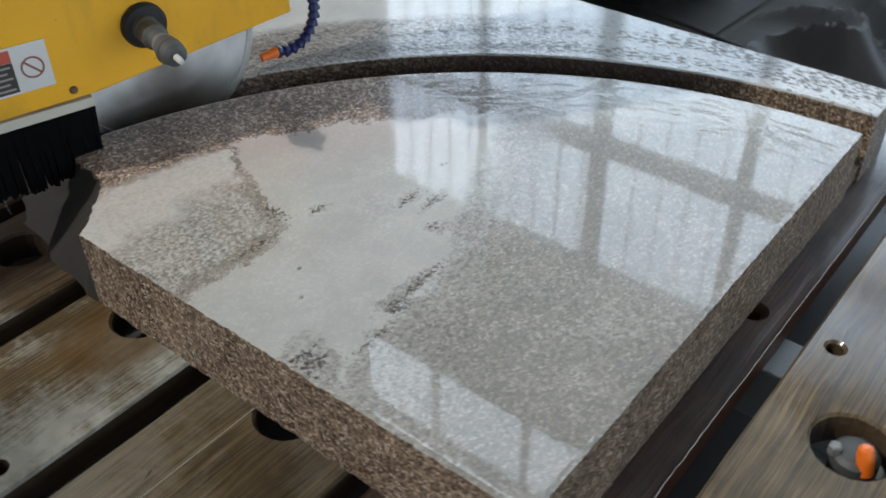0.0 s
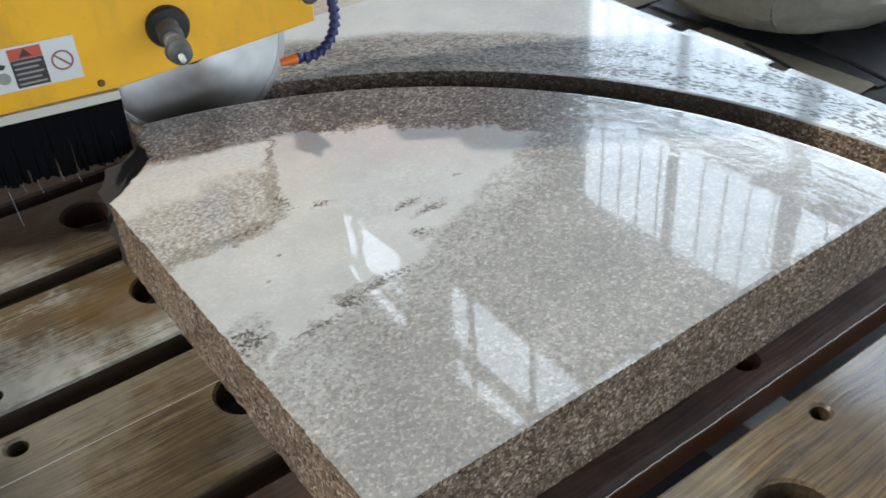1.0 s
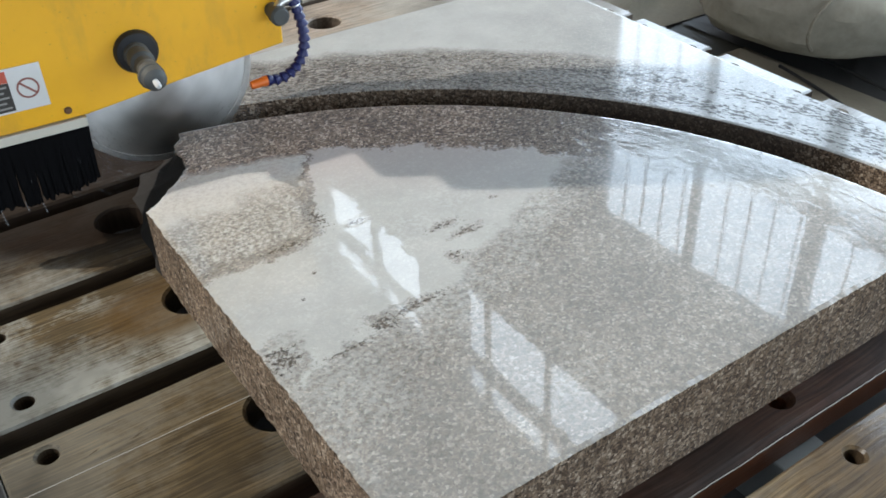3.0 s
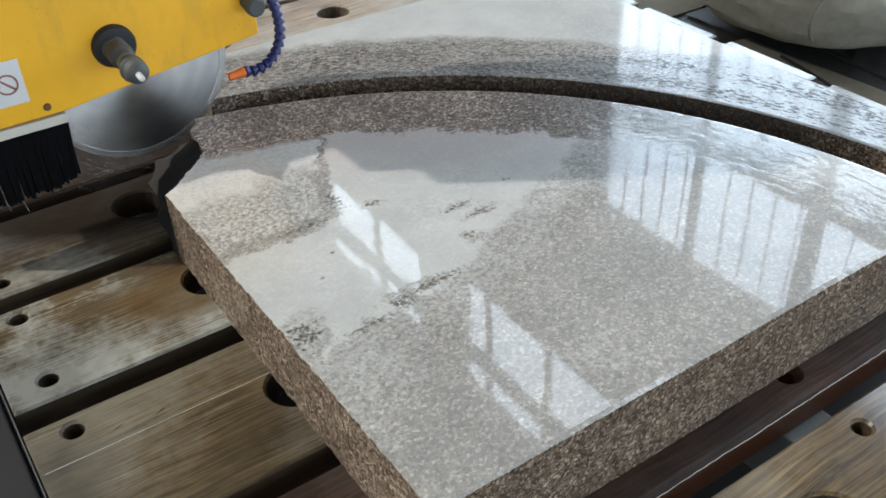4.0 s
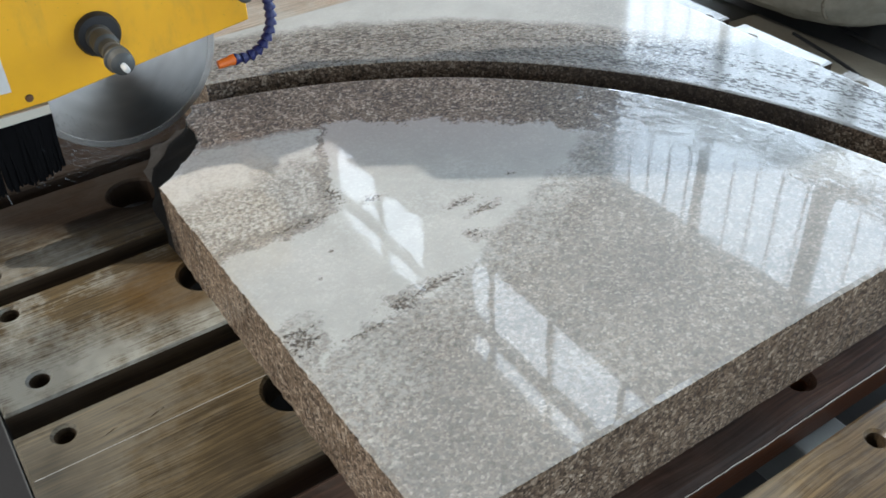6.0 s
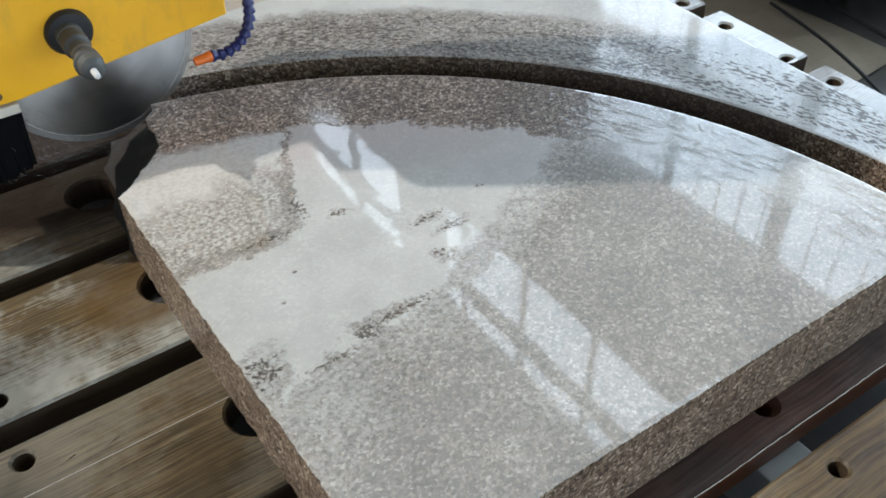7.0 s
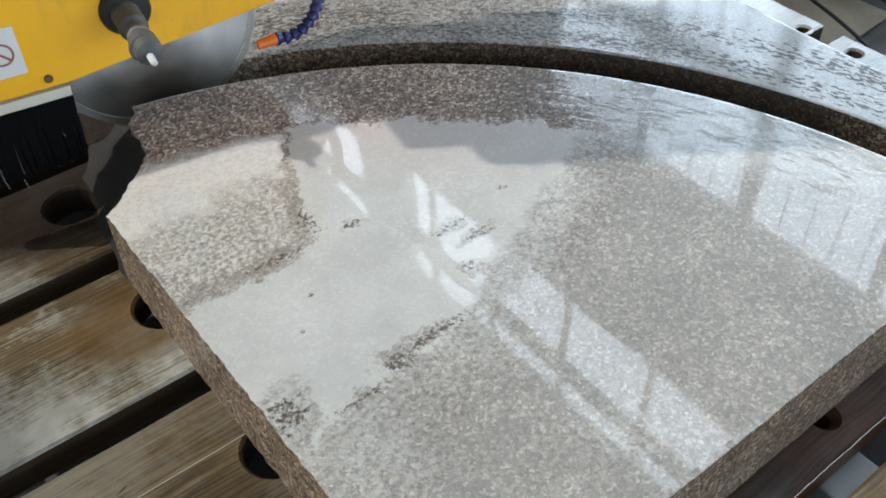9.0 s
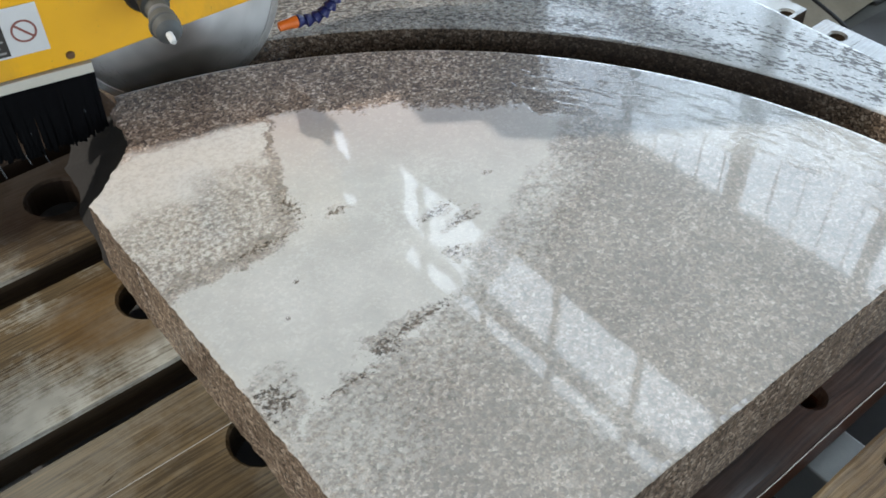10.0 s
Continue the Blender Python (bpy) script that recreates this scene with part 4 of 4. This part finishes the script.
    for a, b in zip(path, path[1:]):
        run.append(run[-1] + (b - a).length)
    count = 14
    link = None
    for k in range(count):
        want = run[-1] * k / count
        i = max(j for j in range(len(run)) if run[j] <= want + 1e-9)
        i = min(i, len(path) - 2)
        at = path[i].lerp(path[i + 1], (want - run[i]) / max(1e-9, run[i + 1] - run[i]))
        d = (path[i + 1] - path[i]).normalized()
        m = Matrix.Translation(at) @ d.to_track_quat("Z", "Y").to_matrix().to_4x4()
        if link is None:
            link = part("hose_joint", turned([(0.0050, 0.0), (0.0062, 0.0005), (0.0076, 0.003), (0.0104, 0.0095), (0.0104, 0.0115), (0.0060, 0.0125), (0.0050, 0.016)], Matrix(), 16), BLUE, hose, "", True)
            link.matrix_basis = m
        else:
            o = link.copy()
            scene.collection.objects.link(o)
            o.matrix_basis = m
    d = Vector((-1, 0, -0.06)).normalized()
    m = Matrix.Translation((0.254, 0.905, 0.866)) @ d.to_track_quat("Z", "Y").to_matrix().to_4x4()
    part("nozzle", turned([(0.0088, 0.0), (0.0092, 0.007), (0.0080, 0.010), (0.0075, 0.024), (0.0068, 0.030), (0.0035, 0.031)], m, 20), ORANGE, hose, "orange plastic nozzle", True)
    part("bracket_bar", tube([(0.300, 1.0, 0.965), (0.365, 1.0, 0.962)], 0.013, 16), DARK_STEEL, thing, "", True)
    # water thrown by the blade
    spray = bmesh.new()
    for k in range(3400):
        a = random.uniform(-70, 60)
        r = 0.160 + abs(random.gauss(0, 0.055))
        x, z = 0.09 + r * math.sin(radians(a)) * random.uniform(0.7, 1.1) + random.gauss(0, 0.02), 0.886 - r * math.cos(radians(a))
        if z < 0.70:
            continue
        y = BLADE - abs(random.gauss(0, 0.03))
        w = random.choice((0.00015, 0.0002, 0.00025, 0.0004)) * random.uniform(0.8, 1.2)
        d = Vector((math.cos(radians(a)), 0, math.sin(radians(a)))) * random.choice((3, 5, 8, 12)) * w * 2
        tube([Vector((x, y, z)), Vector((x, y, z)) + d * 0.5, Vector((x, y, z)) + d], w, 5, spray)
    tagged(part("spray", spray, WATER, thing, "fine white water spray round the blade", True), kind="stuff")
    for k, (x, z, h) in enumerate(((-0.262, 0.74, 0.075), (-0.214, 0.745, 0.030), (-0.175, 0.75, 0.022), (-0.238, 0.742, 0.018), (-0.150, 0.748, 0.030))):
        part("water_drip", tube([Vector((x, PLATE - 0.004, z)), Vector((x + 0.001, PLATE - 0.004, z - h * 0.5)), Vector((x + 0.003, PLATE - 0.003, z - h))], 0.0009, 8), WATER, thing, "thin thread of dripping water", True)
    # head above the guard
    part("motor_foot", box(-0.02, 0.30, 0.841, 1.10, 1.182, 1.262, 0.006), DARK_STEEL, thing, "dark steel motor foot")
    motor = part("motor", box(-0.02, 0.32, 0.784, 1.10, 1.264, 1.80, 0.02), DARK_STEEL, thing, "dark steel motor housing above the guard")
    for k in range(9):
        part("cooling_fin", box(0.005, 0.295, 0.772, 0.783, 1.30 + 0.05 * k, 1.312 + 0.05 * k), DARK_STEEL, motor)
    part("column", box(0.02, 0.28, 0.82, 1.08, 1.802, 2.60, 0.02), DARK_STEEL, thing)
    return thing, blade


SAW, BLADE_PART = saw()


# ---- things beyond the bed ----
def spread_sheet(name, x0, x1, y0, y1, mat, seed, height, turn, label, category):
    """A large sheet lying on the floor in sharp folds."""
    bm = bmesh.new()
    nx, ny = 110, 120
    grid = []
    for i in range(nx + 1):
        row = []
        for j in range(ny + 1):
            x, y = x0 + (x1 - x0) * i / nx, y0 + (y1 - y0) * j / ny
            u, w = x * math.cos(turn) + y * math.sin(turn), -x * math.sin(turn) + y * math.cos(turn)
            bend = noise.noise(Vector((x * 1.1, y * 1.1, seed)))
            ridge = 1 - abs(noise.noise(Vector((u * 0.7 + bend, w * 3.0 + bend * 1.5, seed + 4)))) * 2.2
            small = 1 - abs(noise.noise(Vector((u * 2.5, w * 6.0 + bend * 3, seed + 9)))) * 2
            rim = min(1.0, 6 * min(i / nx, 1 - i / nx, j / ny, 1 - j / ny))
            z = 0.012 + rim * height * (max(0.0, ridge) ** 2 + 0.22 * max(0.0, small) + 0.35 * (bend + 0.5))
            row.append(bm.verts.new((x + 0.05 * bend, y + 0.08 * bend, z)))
        grid.append(row)
    for i in range(nx):
        for j in range(ny):
            bm.faces.new((grid[i][j], grid[i + 1][j], grid[i + 1][j + 1], grid[i][j + 1]))
    return tagged(part(name, bm, mat, None, "", True), label, category)


spread_sheet("tarpaulin", 1.40, 3.80, 1.64, 3.3, TARP, 3.3, 0.09, 0.6, "folded grey-green tarpaulin spread on the floor", "tarpaulin")
spread_sheet("tarpaulin", 1.40, 2.51, 0.56, 1.30, TARP, 5.1, 0.06, 1.9, "creased grey-green tarpaulin strip beside the saw bed", "tarpaulin")
spread_sheet("rubber_sheet", 2.50, 3.75, 0.55, 1.62, BLACK_SHEET, 2.2, 0.03, 0.2, "flat black rubber sheet under a sack", "sheet")
spread_sheet("rubber_sheet", 1.5, 3.7, -2.4, 0.50, BLACK_SHEET, 7.9, 0.22, 1.1, "crumpled glossy black rubber sheet on the floor", "sheet")


def sack(cx, cy, rx, ry, h):
    """A full woven sack lying on its side: bulging belly, tucked foot, creases and a stitched seam."""
    thing = empty("stone_sack", pose(cx, cy, 0.06))
    tagged(thing, "full grey-beige woven sack lying on a black sheet", "sack")
    bm = bmesh.new()
    n, m = 72, 26
    rings = []
    for j in range(m + 1):
        f = math.pi * (j / m)
        loop = []
        for k in range(n):
            a = 2 * math.pi * k / n
            d = Vector((math.cos(a), math.sin(a), 0))
            p = Vector((d.x * math.sin(f), d.y * math.sin(f), math.cos(f)))
            crease = 1 - abs(noise.noise(Vector((p.x * 1.6 + 4, p.y * 1.6, p.z * 5.0)))) * 2
            w = 1 + 0.10 * noise.noise(p * 1.7) + 0.045 * max(0.0, crease) ** 3 + 0.02 * noise.noise(p * 7)
            flat = math.sin(f) ** 0.75
            loop.append(bm.verts.new((rx * flat * d.x * w, ry * flat * d.y * w, h * 0.5 * (1 + math.copysign(abs(math.cos(f)) ** 0.8, math.cos(f)) * (w if j < m / 2 else 1.0)))))
        rings.append(loop)
    for a, b in zip(rings, rings[1:]):
        for k in range(n):
            bm.faces.new((a[k], b[k], b[(k + 1) % n], a[(k + 1) % n]))
    bmesh.ops.remove_doubles(bm, verts=bm.verts, dist=1e-4)
    bmesh.ops.recalc_face_normals(bm, faces=bm.faces)
    part("sack_body", bm, SACK, thing, "", True)
    points = [Vector((-rx * 1.02 * math.cos(radians(a)) * 0.98, -ry * 0.55, h * 0.5 + h * 0.47 * math.sin(radians(a)))) for a in range(-20, 95, 5)]
    part("seam", tube(points, 0.006, 6), TARP, thing, "stitched edge of the sack", True)


sack(2.83, 1.15, 0.55, 0.50, 0.40)


def cable(points, r, label):
    bm = tube([Vector(q) for q in points], r, 10)
    ob = part("cable", bm, RUBBER, None, "", True)
    return tagged(ob, label, "cable", group="cables on the floor")


cable([(2.53 - 0.10 * f + 0.015 * math.sin(4 * f), 1.24 - 0.95 * f, 0.085 - 0.01 * f) for f in (i / 25 for i in range(26))], 0.008, "black rubber cable along the tarpaulin's edge")
cable([(2.36 - 0.40 * f + 0.05 * math.sin(3.1 * f), 1.02 - 0.95 * f, 0.075 + 0.012 * math.sin(3 * f)) for f in (i / 25 for i in range(26))], 0.006, "thin black rubber cable lying across the tarpaulin")


# ---- what moves ----
SWING = [(0, 74.4), (1, 77.9), (2, 81.5), (3.5, 87.2), (4.5, 90.1), (5.5, 90.1), (7.5, 87.0), (9, 81.3), (10, 77.7)]


def motions():
    walk(SAW, [(t, pose(ARC[0], ARC[1], 0, 0, 0, a - 90)) for t, a in SWING])
    walk(BLADE_PART, [(k / 10, pose(0.09, BLADE, 0.886, 0, 77.0 * k, 0)) for k in range(101)])


motions()
